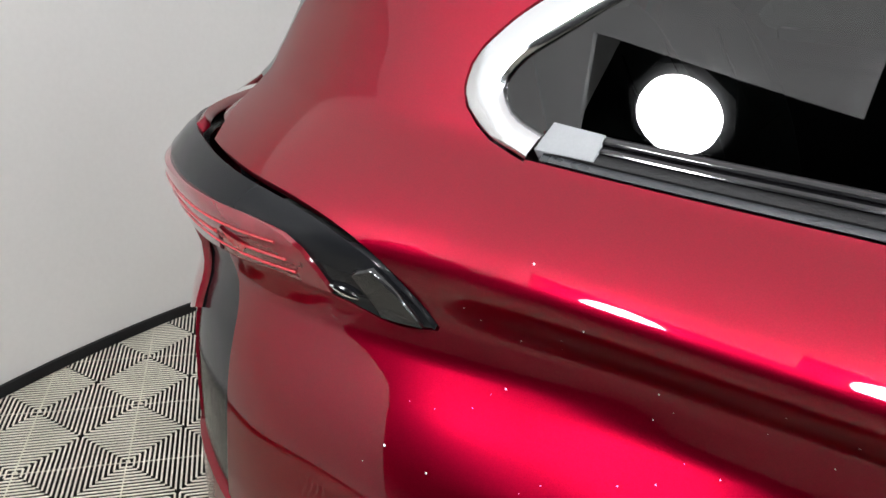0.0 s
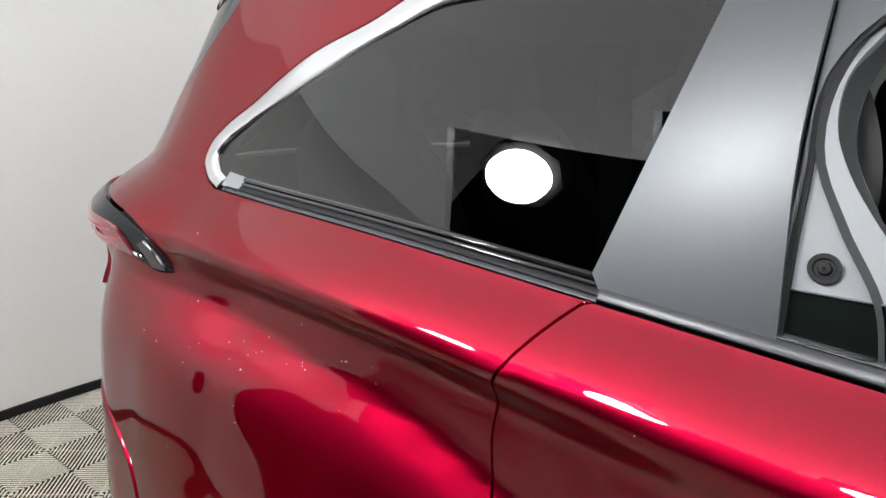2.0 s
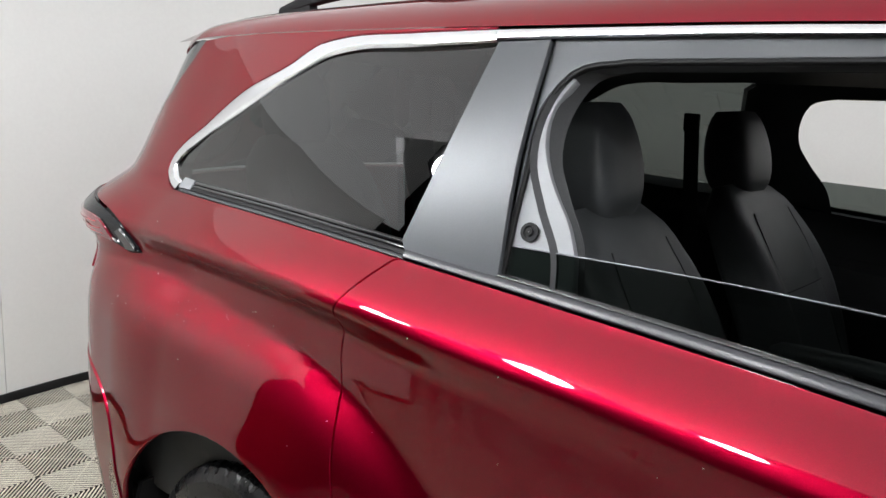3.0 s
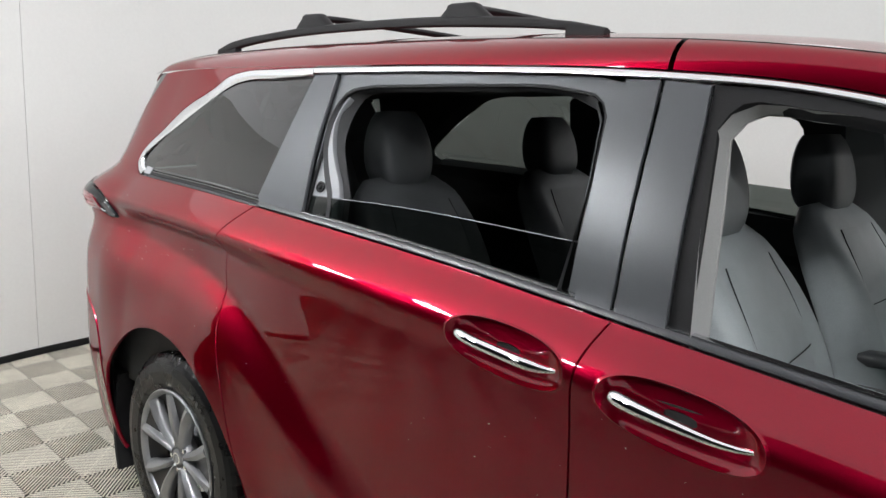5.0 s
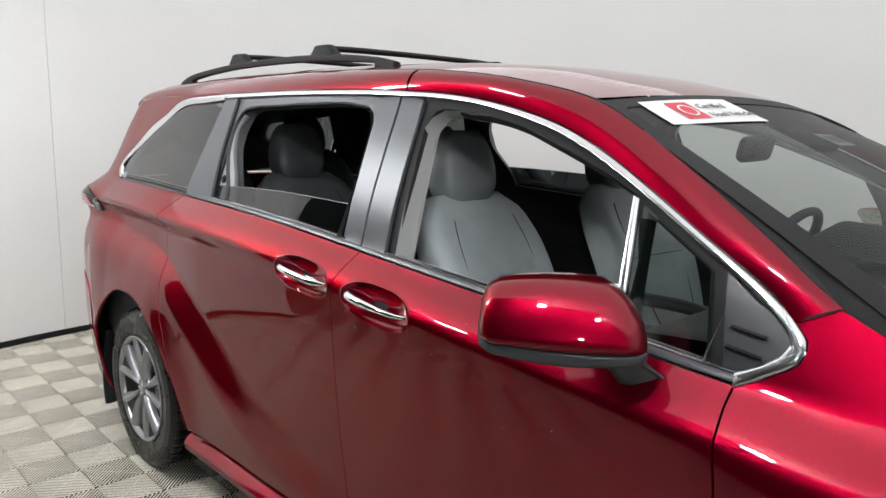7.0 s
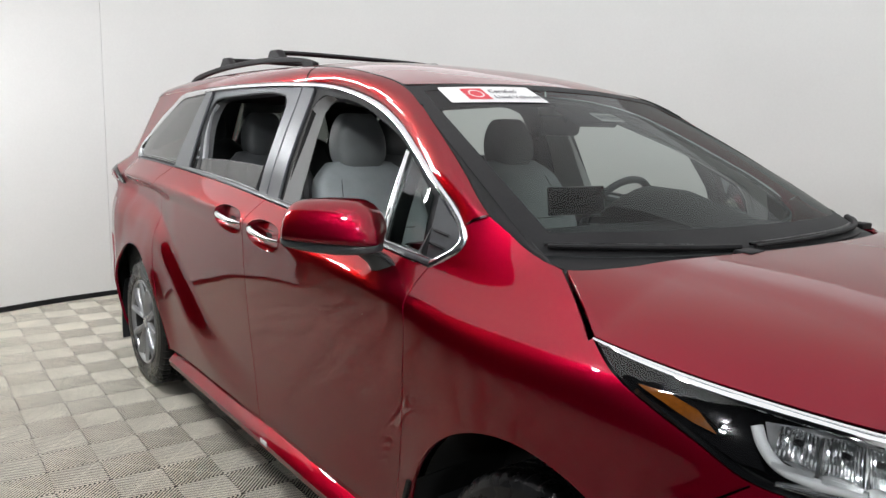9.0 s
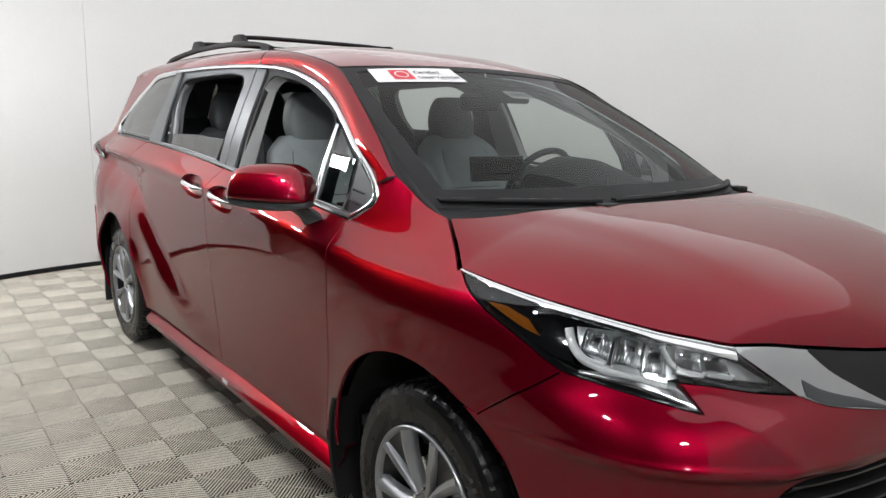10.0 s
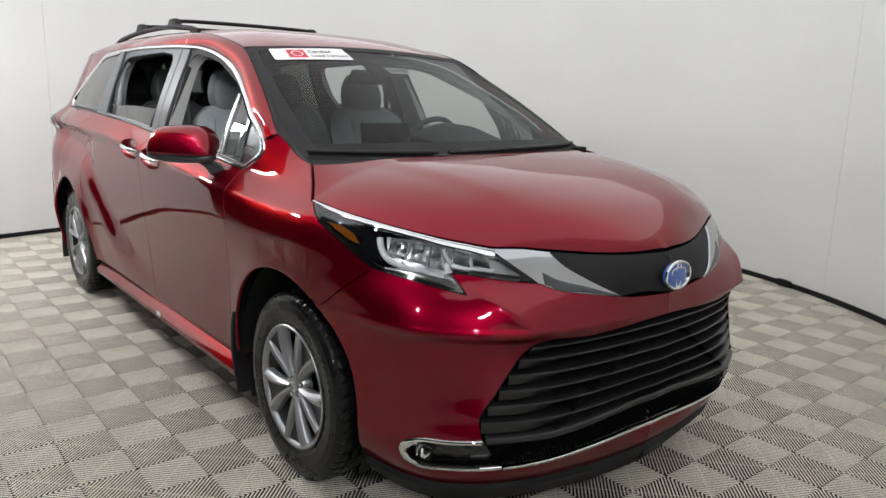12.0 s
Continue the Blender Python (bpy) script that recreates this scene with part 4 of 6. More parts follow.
def headlamps():
    outline = join(curve(HL_TOP, 40), mid((2.436, 0.970), (2.590, 0.873)), curve(HL_END, 20)[::-1], mid(*HL_NOTCH)[::-1], curve(HL_LOW, 50)[::-1])
    for s in (1, -1):
        lamp = patch("headlamp", outline, flank, GLOSS_BLACK, CAR, d=-.055, gap=.001, depth=0, sides=(s,), label="headlamp with clear lens over a black housing")
        lens = patch("lens", outline, flank, LENS, lamp, d=.001, gap=.003, depth=0, sides=(s,))
        lens.visible_shadow = False
        # walls of the housing
        o = resample(outline, .02)
        loft("housing", [flank(o[:, 0], o[:, 1], d) for d in (-.002, -.06)], GLOSS_BLACK, lamp, closed=True, sides=(s,))
        # bright bar along the top edge, growing into the wedge by the nose
        top = curve(HL_TOP, 60)
        w = np.interp(top[:, 0], [1.6, 1.7, 1.9, 2.3, 2.45], [.004, .012, .019, .026, .034])
        low = top - np.stack([0 * w, w], -1)
        strip("bright_bar", top, low, flank, CHROME, lamp, d0=-.006, rise=.007, sides=(s,))
        # daytime running light, an L of clear plastic
        l = curve([(1.952, 0.990), (1.971, 0.960), (2.006, 0.930), (2.056, 0.915), (2.136, 0.905), (2.236, 0.890)], 40)
        tube("running_light", flank(l[:, 0], l[:, 1], -.026) * (1, s, 1), .011, RUN_LIGHT, lamp, n=10, label="clear white running light bar")
        l = curve([(2.221, 0.970), (2.246, 0.940), (2.286, 0.921), (2.356, 0.915), (2.436, 0.911)], 30)
        tube("running_light", flank(l[:, 0], l[:, 1], -.030) * (1, s, 1), .006, RUN_LIGHT, lamp, n=10)
        # silver bed under the reflectors
        bed = join(curve([(1.962, .992), (1.985, .948), (2.03, .925), (2.10, .912), (2.24, .896)], 16), curve([(2.30, .905), (2.44, .900), (2.545, .888)], 8), curve([(2.47, .930), (2.40, .948), (2.25, .968), (2.10, .990)], 12))
        patch("silver_bed", bed, flank, BED, lamp, d=-.046, gap=0, depth=.006, sides=(s,), res=.02, label="silver reflector bed")
        # boxed reflector cells with fluted, dished faces
        for u0, u1, lo, hi in ((1.994, 2.064, .938, .992), (2.078, 2.152, .926, .984), (2.165, 2.236, .914, .976), (2.262, 2.334, .926, .966), (2.346, 2.420, .922, .958)):
            n = 21
            rows = []
            for b in np.linspace(-1, 1, 9):
                a = np.linspace(-1, 1, n)
                u = (u0 + u1) / 2 + a * (u1 - u0) / 2
                z = (lo + hi) / 2 + b * (hi - lo) / 2 - .14 * (u - (u0 + u1) / 2)
                rows.append(flank(u, z, -.020 - .024 * (1 - .55 * a * a - .45 * b * b) + .0022 * (np.arange(n) % 2)))
            cell = loft("reflector", rows, SATIN_CHROME, lamp, sides=(s,), smooth=False, label="bright fluted reflector")
            e = np.array([(u0, lo + .004), (u1, lo - .004), (u1, lo - .012), (u0, lo - .004)])
            patch("shelf", e, flank, BED, cell, d=-.012, gap=0, depth=.02, sides=(s,), res=.02)
            p = flank((u0 + u1) / 2, (lo + hi) / 2 + .008, -.026) * (1, s, 1)
            bm = bmesh.new()
            box(bm, (.016, .012, .012), bevel=.003)
            part("bulb_shield", bm, GLOSS_BLACK, cell, m=Matrix.Translation(Vector(p)))
        for u0, u1, z0, z1 in ((2.071, 2.078, .917, .985), (2.158, 2.165, .907, .980)):
            loft("divider", [flank(np.array((u0, u1)), np.array((z, z)), -.028) for z in np.linspace(z0, z1, 6)], SATIN_CHROME, lamp, sides=(s,))
        patch("side_reflector", np.array([(1.735, 1.020), (1.790, 1.018), (1.852, 1.000), (1.893, 0.968), (1.850, 0.978), (1.790, 1.000)]), flank, AMBER, lamp, d=-.012, gap=0, depth=.01, sides=(s,), label="amber side reflector", res=.02)
        patch("trim_plate", np.array([(1.654, 1.033), (1.791, 0.985), (1.937, 0.925), (1.986, 0.920), (1.942, 0.985), (1.918, 1.005), (1.888, 0.970), (1.752, 0.993)]), flank, GLOSS_BLACK, lamp, d=-.02, gap=0, depth=.02, sides=(s,), res=.03)
        low = curve([(2.006, 0.893), (2.086, 0.885), (2.186, 0.872), (2.311, 0.848)], 20)
        strip("lower_bezel", low + (0, .004), low + np.stack([np.zeros(20), np.linspace(.012, .045, 20)], -1), flank, SATIN_CHROME, lamp, d0=-.02, rise=.004, sides=(s,))


def nose():
    wedge = join(curve(CHROME_WEDGE_TOP, 12), curve([(2.654, 0.961), (2.686, 0.930), (2.763, 0.882), (2.891, 0.817)], 16), curve(CHROME_WEDGE_LOW, 14)[::-1], curve([(2.590, 0.873), (2.531, 0.910), (2.485, 0.940), (2.436, 0.970)], 10))
    for s in (1, -1):
        patch("chrome_wing", wedge, flank, GREY_CHROME, CAR, d=.004, gap=.001, sides=(s,), res=.02, label="chrome nose wing")
        low = curve([(2.606, 0.873), (2.640, 0.859), (2.766, 0.839), (2.881, 0.819)], 20)
        strip("smoked_wing", low, low + np.stack([np.zeros(20), np.interp(low[:, 0], [2.62, 2.70, 2.9], [.035, .026, .0])], -1), flank, SATIN_BLACK, CAR, d0=.004, rise=.002, sides=(s,))
    panel = join(curve(NOSE_TOP, 24), mid((U1, .941), (U1, .800)), curve([(U1, .800), (3.0, .82), (2.891, 0.817)], 8), curve([(2.654, 0.961), (2.686, 0.930), (2.763, 0.882), (2.891, 0.817)], 16)[::-1])
    patch("nose_panel", panel, flank, MATT_BLACK, CAR, d=-.002, gap=.001, sides=(1, -1), res=.025, label="satin black nose panel")
    badge = new("badge")
    badge.parent = CAR
    badge.matrix_local = pose(2.486, 0, .866, 0, -6, 0)
    tagged(badge, label="oval badge with a blue field and chrome ring")
    t = np.linspace(0, 2 * np.pi, 49)[:-1]
    for name, a, b, r, mat in (("ring", .068, .047, .0052, CHROME), ("inner_ring", .040, .016, .0034, CHROME), ("upright_ring", .016, .042, .0034, CHROME)):
        rows = []
        for i in range(49):
            c, k = np.array((0.004, math.cos(2 * math.pi * i / 48) * a, math.sin(2 * math.pi * i / 48) * b + (.010 if name == "inner_ring" else 0))), np.array((0, math.cos(2 * math.pi * i / 48), math.sin(2 * math.pi * i / 48)))
            rows.append([c + r * (math.cos(q) * k + math.sin(q) * np.array((1, 0, 0))) for q in np.linspace(0, 2 * np.pi, 9)[:-1]])
        loft(name, rows, mat, badge, closed=True)
    rows = [[(x, math.cos(q) * .066 * k, math.sin(q) * .046 * k) for q in t] for k, x in ((1.0, -.012), (1.0, .001), (.95, .004), (.5, .007), (.02, .008))]
    loft("field", rows, BLUE, badge, closed=True, label="blue enamel field")
    # grille
    gr = new("grille")
    gr.parent = CAR
    tagged(gr, label="black grille of broad horizontal slats")
    edge = curve(GRILLE_EDGE, 80)
    back = join(edge, mid((2.380, 0.398), (2.440, 0.285)), curve(LOW_EDGE, 12)[1:], mid((U1, .294), (U1, .723)))
    patch("backing", back, flank, DARK, gr, d=-.075, gap=0, depth=0, sides=(1, -1), res=.05)
    o = resample(join(edge, mid((2.380, 0.398), (2.440, 0.285))), .03)[:-4]
    loft("surround", [flank(o[:, 0], o[:, 1], d) for d in (-.001, -.075)], GLOSS_BLACK, gr, sides=(1, -1))
    for z, h in ((.684, .030), (.642, .036), (.594, .036), (.546, .036), (.498, .036), (.447, .040)):
        u0 = np.interp(z, edge[::-1, 1], edge[::-1, 0]) + .006
        u = np.linspace(u0, U1, 40)
        zz = z + .012 * step(2.6, U1, u)
        fade = step(2.5, 2.72, u)
        prof = [(.004, -.060), (.003, -.010), (0, -.001), (-.006, .0), (-h * .55, -.006 - .016 * fade), (-h * .92, -.010 - .04 * fade), (-h, -.06)]
        loft("slat", [flank(u, zz + dz, d) for dz, d in prof], SATIN_SLAT, gr, sides=(1, -1))
    u = np.linspace(2.39, U1, 40)
    zz = .390 + .018 * step(2.5, U1, u)
    loft("lower_bar", [flank(u, zz + dz, d) for dz, d in ((.012, -.06), (.012, -.004), (.006, .003), (-.006, .003), (-.014, -.004), (-.016, -.06))], SATIN_SLAT, gr, sides=(1, -1))
    # honeycomb strip below the bar
    verts, faces = [], []
    for j in range(7):
        for i in range(64):
            uu = 2.42 + (i + .5 * (j % 2)) * .0128
            z0 = .374 - j * .0125
            if uu > U1 - .006 or z0 < float(np.interp(uu, [2.4, 2.667, U1], [.284, .298, .304])):
                continue
            k = len(verts)
            for q in range(6):
                for rr, d in ((.0062, -.014), (.0046, -.022)):
                    aa = math.pi / 6 + q * math.pi / 3
                    verts.append(flank(uu + rr * math.cos(aa), z0 + rr * math.sin(aa), d))
            for q in range(6):
                faces.append((k + 2 * q, k + 2 * ((q + 1) % 6), k + 2 * ((q + 1) % 6) + 1, k + 2 * q + 1))
    verts = np.array(verts)
    both = np.concatenate([verts, verts * (1, -1, 1)])
    faces += [tuple(i + len(verts) for i in f[::-1]) for f in faces]
    tagged(add_mesh("mesh_strip", both, faces, GLOSS_BLACK, gr, smooth=False), kind="stuff", label="glossy black honeycomb mesh")
    low = curve(LOW_EDGE, 40)
    for s in (1, -1):
        strip("chrome_lip", low + (0, -.004), low + (0, .013), flank, CHROME, CAR, d0=.0, rise=.006, sides=(s,))
        fe = curve(FOG_EDGE, 60)
        c = np.array((2.276, 0.332))
        fog = strip("fog_lamp_surround", fe, fe + (c - fe) * np.where(fe[:, :1] < 2.17, .14, .05) + np.stack([np.zeros(60), np.where(fe[:, 1] > .335, -.012, .014)], -1), flank, CHROME, CAR, d0=.001, rise=.005, sides=(s,), label="chrome fog lamp surround")
        pk = join(curve([(2.376, 0.390), (2.286, 0.387), (2.182, 0.380), (2.144, 0.361), (2.121, 0.325), (2.134, 0.290), (2.168, 0.277), (2.286, 0.277), (2.445, 0.280)], 30))
        patch("pocket", pk, flank, GLOSS_BLACK, fog, d=-.030, gap=0, depth=0, sides=(s,))
        bm = bmesh.new()
        lathe(bm, [(.030, 0), (.029, .004), (.024, .018), (.010, .028), (.001, .029)], 24)
        p, q = flank(2.205, 0.333, -.006), flank(2.205, 0.333, -.03)
        m = Matrix.Translation(Vector(p)) @ Vector(q - p).normalized().to_track_quat("Y", "Z").to_matrix().to_4x4()
        part("fog_reflector", bm, CHROME, fog, m=m if s == 1 else Matrix.Diagonal((1, -1, 1, 1)) @ m)
    lip = join(mid((1.93, 0.205), (2.036, 0.190)), mid((2.286, 0.185), (2.886, 0.185)), mid((U1, .187), (U1, .125)), mid((2.886, 0.110), (2.286, 0.105)), mid((2.036, 0.115), (1.92, 0.140)))
    patch("front_lip", lip, flank, MATT_BLACK, CAR, d=.026, gap=0, depth=.05, sides=(1, -1), label="black plastic front lip")


def tail_lamps():
    full = join(curve(TAIL_TOP, 30), curve([(-2.29, 1.212), (-2.40, 1.215), (-2.60, 1.205)], 10), mid((-2.60, 1.19), (-2.60, 1.06)), mid((-2.42, 1.075), (-2.33, 1.090)), curve(TAIL_LOW, 24)[::-1])
    red = join(curve([(-2.064, 1.116), (-2.092, 1.164), (-2.122, 1.175), (-2.203, 1.178), (-2.30, 1.172), (-2.58, 1.168)], 24), mid((-2.58, 1.10), (-2.33, 1.100)), curve([(-2.27, 1.106), (-2.20, 1.116), (-2.131, 1.123)], 8))
    for s in (1, -1):
        lamp = patch("tail_lamp", full, flank, LAMP_BLACK, CAR, d=.004, gap=.002, depth=.03, sides=(s,), res=.02, label="tail lamp with gloss black surround", out=(-.5, -1, 0))
        patch("red_lens", red, flank, RED_LENS, lamp, d=.010, gap=0, depth=.01, sides=(s,), res=.02, label="dark red lens", out=(-.5, -1, 0))
        for z in (1.130, 1.143, 1.160):
            l = np.stack([np.linspace(-2.085 - (z - 1.1) * .5, -2.5, 24), np.linspace(z, z - .010, 24)], -1)
            tube("light_guide", flank(l[:, 0], l[:, 1], .0105) * (1, s, 1), .0016, RED_GUIDE, lamp, n=6)
        patch("bulb_window", np.array([(-2.155, 1.142), (-2.19, 1.152), (-2.205, 1.142), (-2.165, 1.132)]), flank, RED_GUIDE, lamp, d=.0125, gap=0, depth=0, sides=(s,), res=.01, out=(-.5, -1, 0))
        facet = np.array([(-1.968, 1.107), (-1.990, 1.138), (-2.012, 1.158), (-2.034, 1.148), (-2.010, 1.106)])
        patch("facet", facet, flank, GLOSS_BLACK, lamp, d=.012, gap=0, depth=.008, sides=(s,), res=.015, out=(-.5, -1, 0))
        tube("marker", flank(np.linspace(-2.035, -2.065, 6), np.linspace(1.118, 1.126, 6), .008) * (1, s, 1), [.001, .003, .004, .004, .003, .001], CHROME, lamp, n=8)
        lowlens = np.array([(-2.335, 1.088), (-2.43, 1.085), (-2.43, .985), (-2.385, .965), (-2.345, .985)])
        patch("lower_lens", lowlens, flank, RED_LENS, lamp, d=.008, gap=0, depth=.01, sides=(s,), res=.02, out=(-.5, -1, 0))
        patch("clear_lens", np.array([(-2.435, 1.085), (-2.53, 1.085), (-2.50, 1.0), (-2.435, .99)]), flank, PAPER, lamp, d=.008, gap=0, depth=.01, sides=(s,), res=.02, out=(-.5, -1, 0))
        blk = join(mid((-2.235, 1.098), (-2.345, 1.085)), mid((-2.362, .97), (-2.372, .90)), mid((-2.372, .80), (-2.30, .795)), curve([(-2.240, .796), (-2.225, .89), (-2.223, 1.00)], 10))
        patch("corner_trim", blk, flank, LAMP_BLACK, CAR, d=-.004, gap=.001, depth=.02, sides=(s,), res=.03, out=(-.5, -1, 0))


def wheel_data():
    """One wheel at the origin, its outer face toward -y."""
    w = thing("wheel", "", "")
    R = .362
    bm = bmesh.new()
    n = 200
    prof = [(.230, -.090), (.242, -.101), (.262, -.109), (.300, -.112), (.330, -.107), (.346, -.098), (R - .004, -.088), (R, -.075), (R, -.050), (R - .007, -.048), (R - .007, -.041), (R, -.039), (R + .001, -.012),
            (R - .007, -.010), (R - .007, -.003), (R + .001, 0), (R, .039), (R - .007, .041), (R - .007, .048), (R, .050), (R, .080), (.340, .10), (.30, .11), (.24, .10), (.222, .085)]
    rings = lathe(bm, prof, n)
    for k in (5, 6, 7, 8):
        for i, v in enumerate(rings[k]):
            if i % 4 == 0:
                f = (.996, .989, .985, .989)[k - 5]
                v.co.x *= f
                v.co.z *= f
    part("tyre", bm, RUBBER, w, "black rubber tyre", smooth=False)
    for a0, r in ((20, .300), (200, .300)):
        for j in range(6):
            a = radians(a0 + j * 5.0)
            bm = bmesh.new()
            box(bm, (.012, .002, .018 if j % 2 else .014), bevel=.0008)
            part("sidewall_mark", bm, MARK, w, m=Matrix.Rotation(a, 4, "Y") @ Matrix.Translation((0, -.1125, r)), smooth=False)
    bm = bmesh.new()
    lathe(bm, [(.238, -.100), (.240, -.106), (.236, -.110), (.229, -.108), (.223, -.100), (.220, -.086)], 64)
    rim = part("rim", bm, ALLOY, w, "grey alloy rim with split spokes")
    bm = bmesh.new()
    lathe(bm, [(.221, -.088), (.206, -.05), (.200, .09), (.215, .095)], 48)
    part("barrel", bm, SATIN_SLAT, w, "dark inner barrel")
    bm = bmesh.new()
    lathe(bm, [(.001, -.02), (.150, -.02), (.202, -.0)], 32)
    part("brake_backing", bm, DARK, w)
    bm = bmesh.new()
    lathe(bm, [(.001, -.035), (.135, -.035), (.137, -.02)], 40)
    part("brake_disc", bm, SATIN_CHROME, w, "steel brake disc")
    for i in range(5):
        for side in (-1, 1):
            # broad blade that leaves the hub beside its twin and widens to the rim, with a folded face
            rows = []
            for k in range(11):
                t = k / 10
                r = .040 + t * .184
                ang = radians(side * (10.5 + 6.5 * t))
                ex = np.array((math.cos(ang), 0, -math.sin(ang))) * side
                c = np.array((r * math.sin(ang), -.094 - .010 * math.sin(math.pi * t * .8) - .008 * t, r * math.cos(ang)))
                a, b = .010 + .009 * t, .013 + .017 * t ** 1.3
                rows.append([c - ex * a + (0, .034, 0), c - ex * a + (0, .010, 0), c - ex * (a - .004) + (0, .001, 0), c + ex * .002 + (0, -.004, 0), c + ex * (b - .005) + (0, .004 + .006 * t, 0), c + ex * b + (0, .012 + .008 * t, 0), c + ex * b + (0, .036, 0)])
            ob = loft("spoke", rows, ALLOY, rim, closed=True, cap=True)
            ob.matrix_local = Matrix.Rotation(2 * math.pi * i / 5, 4, "Y")
        # sunk web between the twins
        rows = []
        for k in range(6):
            t = k / 5
            r = .085 + t * .137
            rows.append([(r * math.sin(a), -.082 - .016 * t + .004 * math.cos(a * 9), r * math.cos(a)) for a in np.radians(np.linspace(-11, 11, 9) * (.75 + .4 * t))])
        ob = loft("web", rows, SATIN_SLAT, rim)
        ob.matrix_local = Matrix.Rotation(2 * math.pi * i / 5, 4, "Y")
        # pocket floor by the rim between neighbouring pairs
        rows = []
        for k in range(4):
            t = k / 3
            r = .168 + t * .052
            rows.append([(r * math.sin(a), -.046 - .044 * t ** 2, r * math.cos(a)) for a in np.radians(36 + np.linspace(-17, 17, 9))])
        ob = loft("pocket", rows, SATIN_SLAT, rim)
        ob.matrix_local = Matrix.Rotation(2 * math.pi * i / 5, 4, "Y")
    bm = bmesh.new()
    lathe(bm, [(.062, -.045), (.060, -.078), (.052, -.088), (.034, -.090), (.032, -.082), (.001, -.080)], 40)
    part("hub", bm, ALLOY, rim)
    bm = bmesh.new()
    lathe(bm, [(.031, -.080), (.031, -.092), (.026, -.096), (.001, -.097)], 32)
    part("centre_cap", bm, ALLOY, rim, "round centre cap")
    bm = bmesh.new()
    lathe(bm, [(.020, -.0965), (.020, -.0985), (.016, -.0985), (.016, -.0965)], 24)
    part("cap_ring", bm, CHROME, rim)
    for i in range(5):
        bm = bmesh.new()
        bmesh.ops.create_cone(bm, cap_ends=True, segments=6, radius1=.010, radius2=.008, depth=.028)
        a = 2 * math.pi * (i + .5) / 5
        part("lug_nut", bm, CHROME, rim, m=Matrix.Rotation(a, 4, "Y") @ pose(0, -.078, .048, 90), smooth=False)
    return w


def wheels():
    w = wheel_data()
    for k in ("label", "category"):
        if k in w:
            del w[k]
    spots = [(-1.495, -1, 8), (1.500, -1, 31), (-1.495, 1, 0), (1.500, 1, 0)]
    for i, (x, s, a) in enumerate(spots):
        m = Matrix.Translation((x, s * .880, .356)) @ (Matrix.Rotation(math.pi, 4, "Z") if s == 1 else Matrix.Identity(4)) @ Matrix.Rotation(radians(a), 4, "Y")
        if i == 0:
            ob = w
            ob.matrix_basis = m
        else:
            ob = copy_thing(w, m)
        ob.parent = CAR
        tagged(ob, label="black tyre on a grey split-spoke alloy wheel")
    # mud flaps behind each wheel
    for x, z0 in ((-1.495, .20), (1.500, .20)):
        for s in (1, -1):
            rows = []
            for z in np.linspace(z0 - .04, z0 + .32, 8):
                dx = -math.sqrt(max(.452 ** 2 - (z - ARCH_Z) ** 2, .05)) - .004
                rows.append([(x + dx - o, -s * y, z) for y, o in ((.983, .012), (.980, .0), (.75, .0), (.75, .012))])
            loft("mud_flap", rows, MATT_BLACK, CAR, closed=True, cap=True, label="black rubber mud flap")
    # side skirts
    for s in (1, -1):
        x = np.linspace(-1.08, 1.06, 40)
        prof = [(.86, .20), (.935, .195), (.967, .212), (.974, .240), (.955, .262), (.930, .280), (.922, .315), (.88, .32)]
        rows = [np.stack([x, np.full(40, -y), np.full(40, z)], -1) for y, z in prof]
        loft("side_skirt", rows, PAINT, CAR, sides=(s,), label="red side skirt")
    bm = bmesh.new()
    box(bm, (4.2, 1.5, .12), (0, 0, .28))
    part("underbody", bm, DARK, CAR, smooth=False)


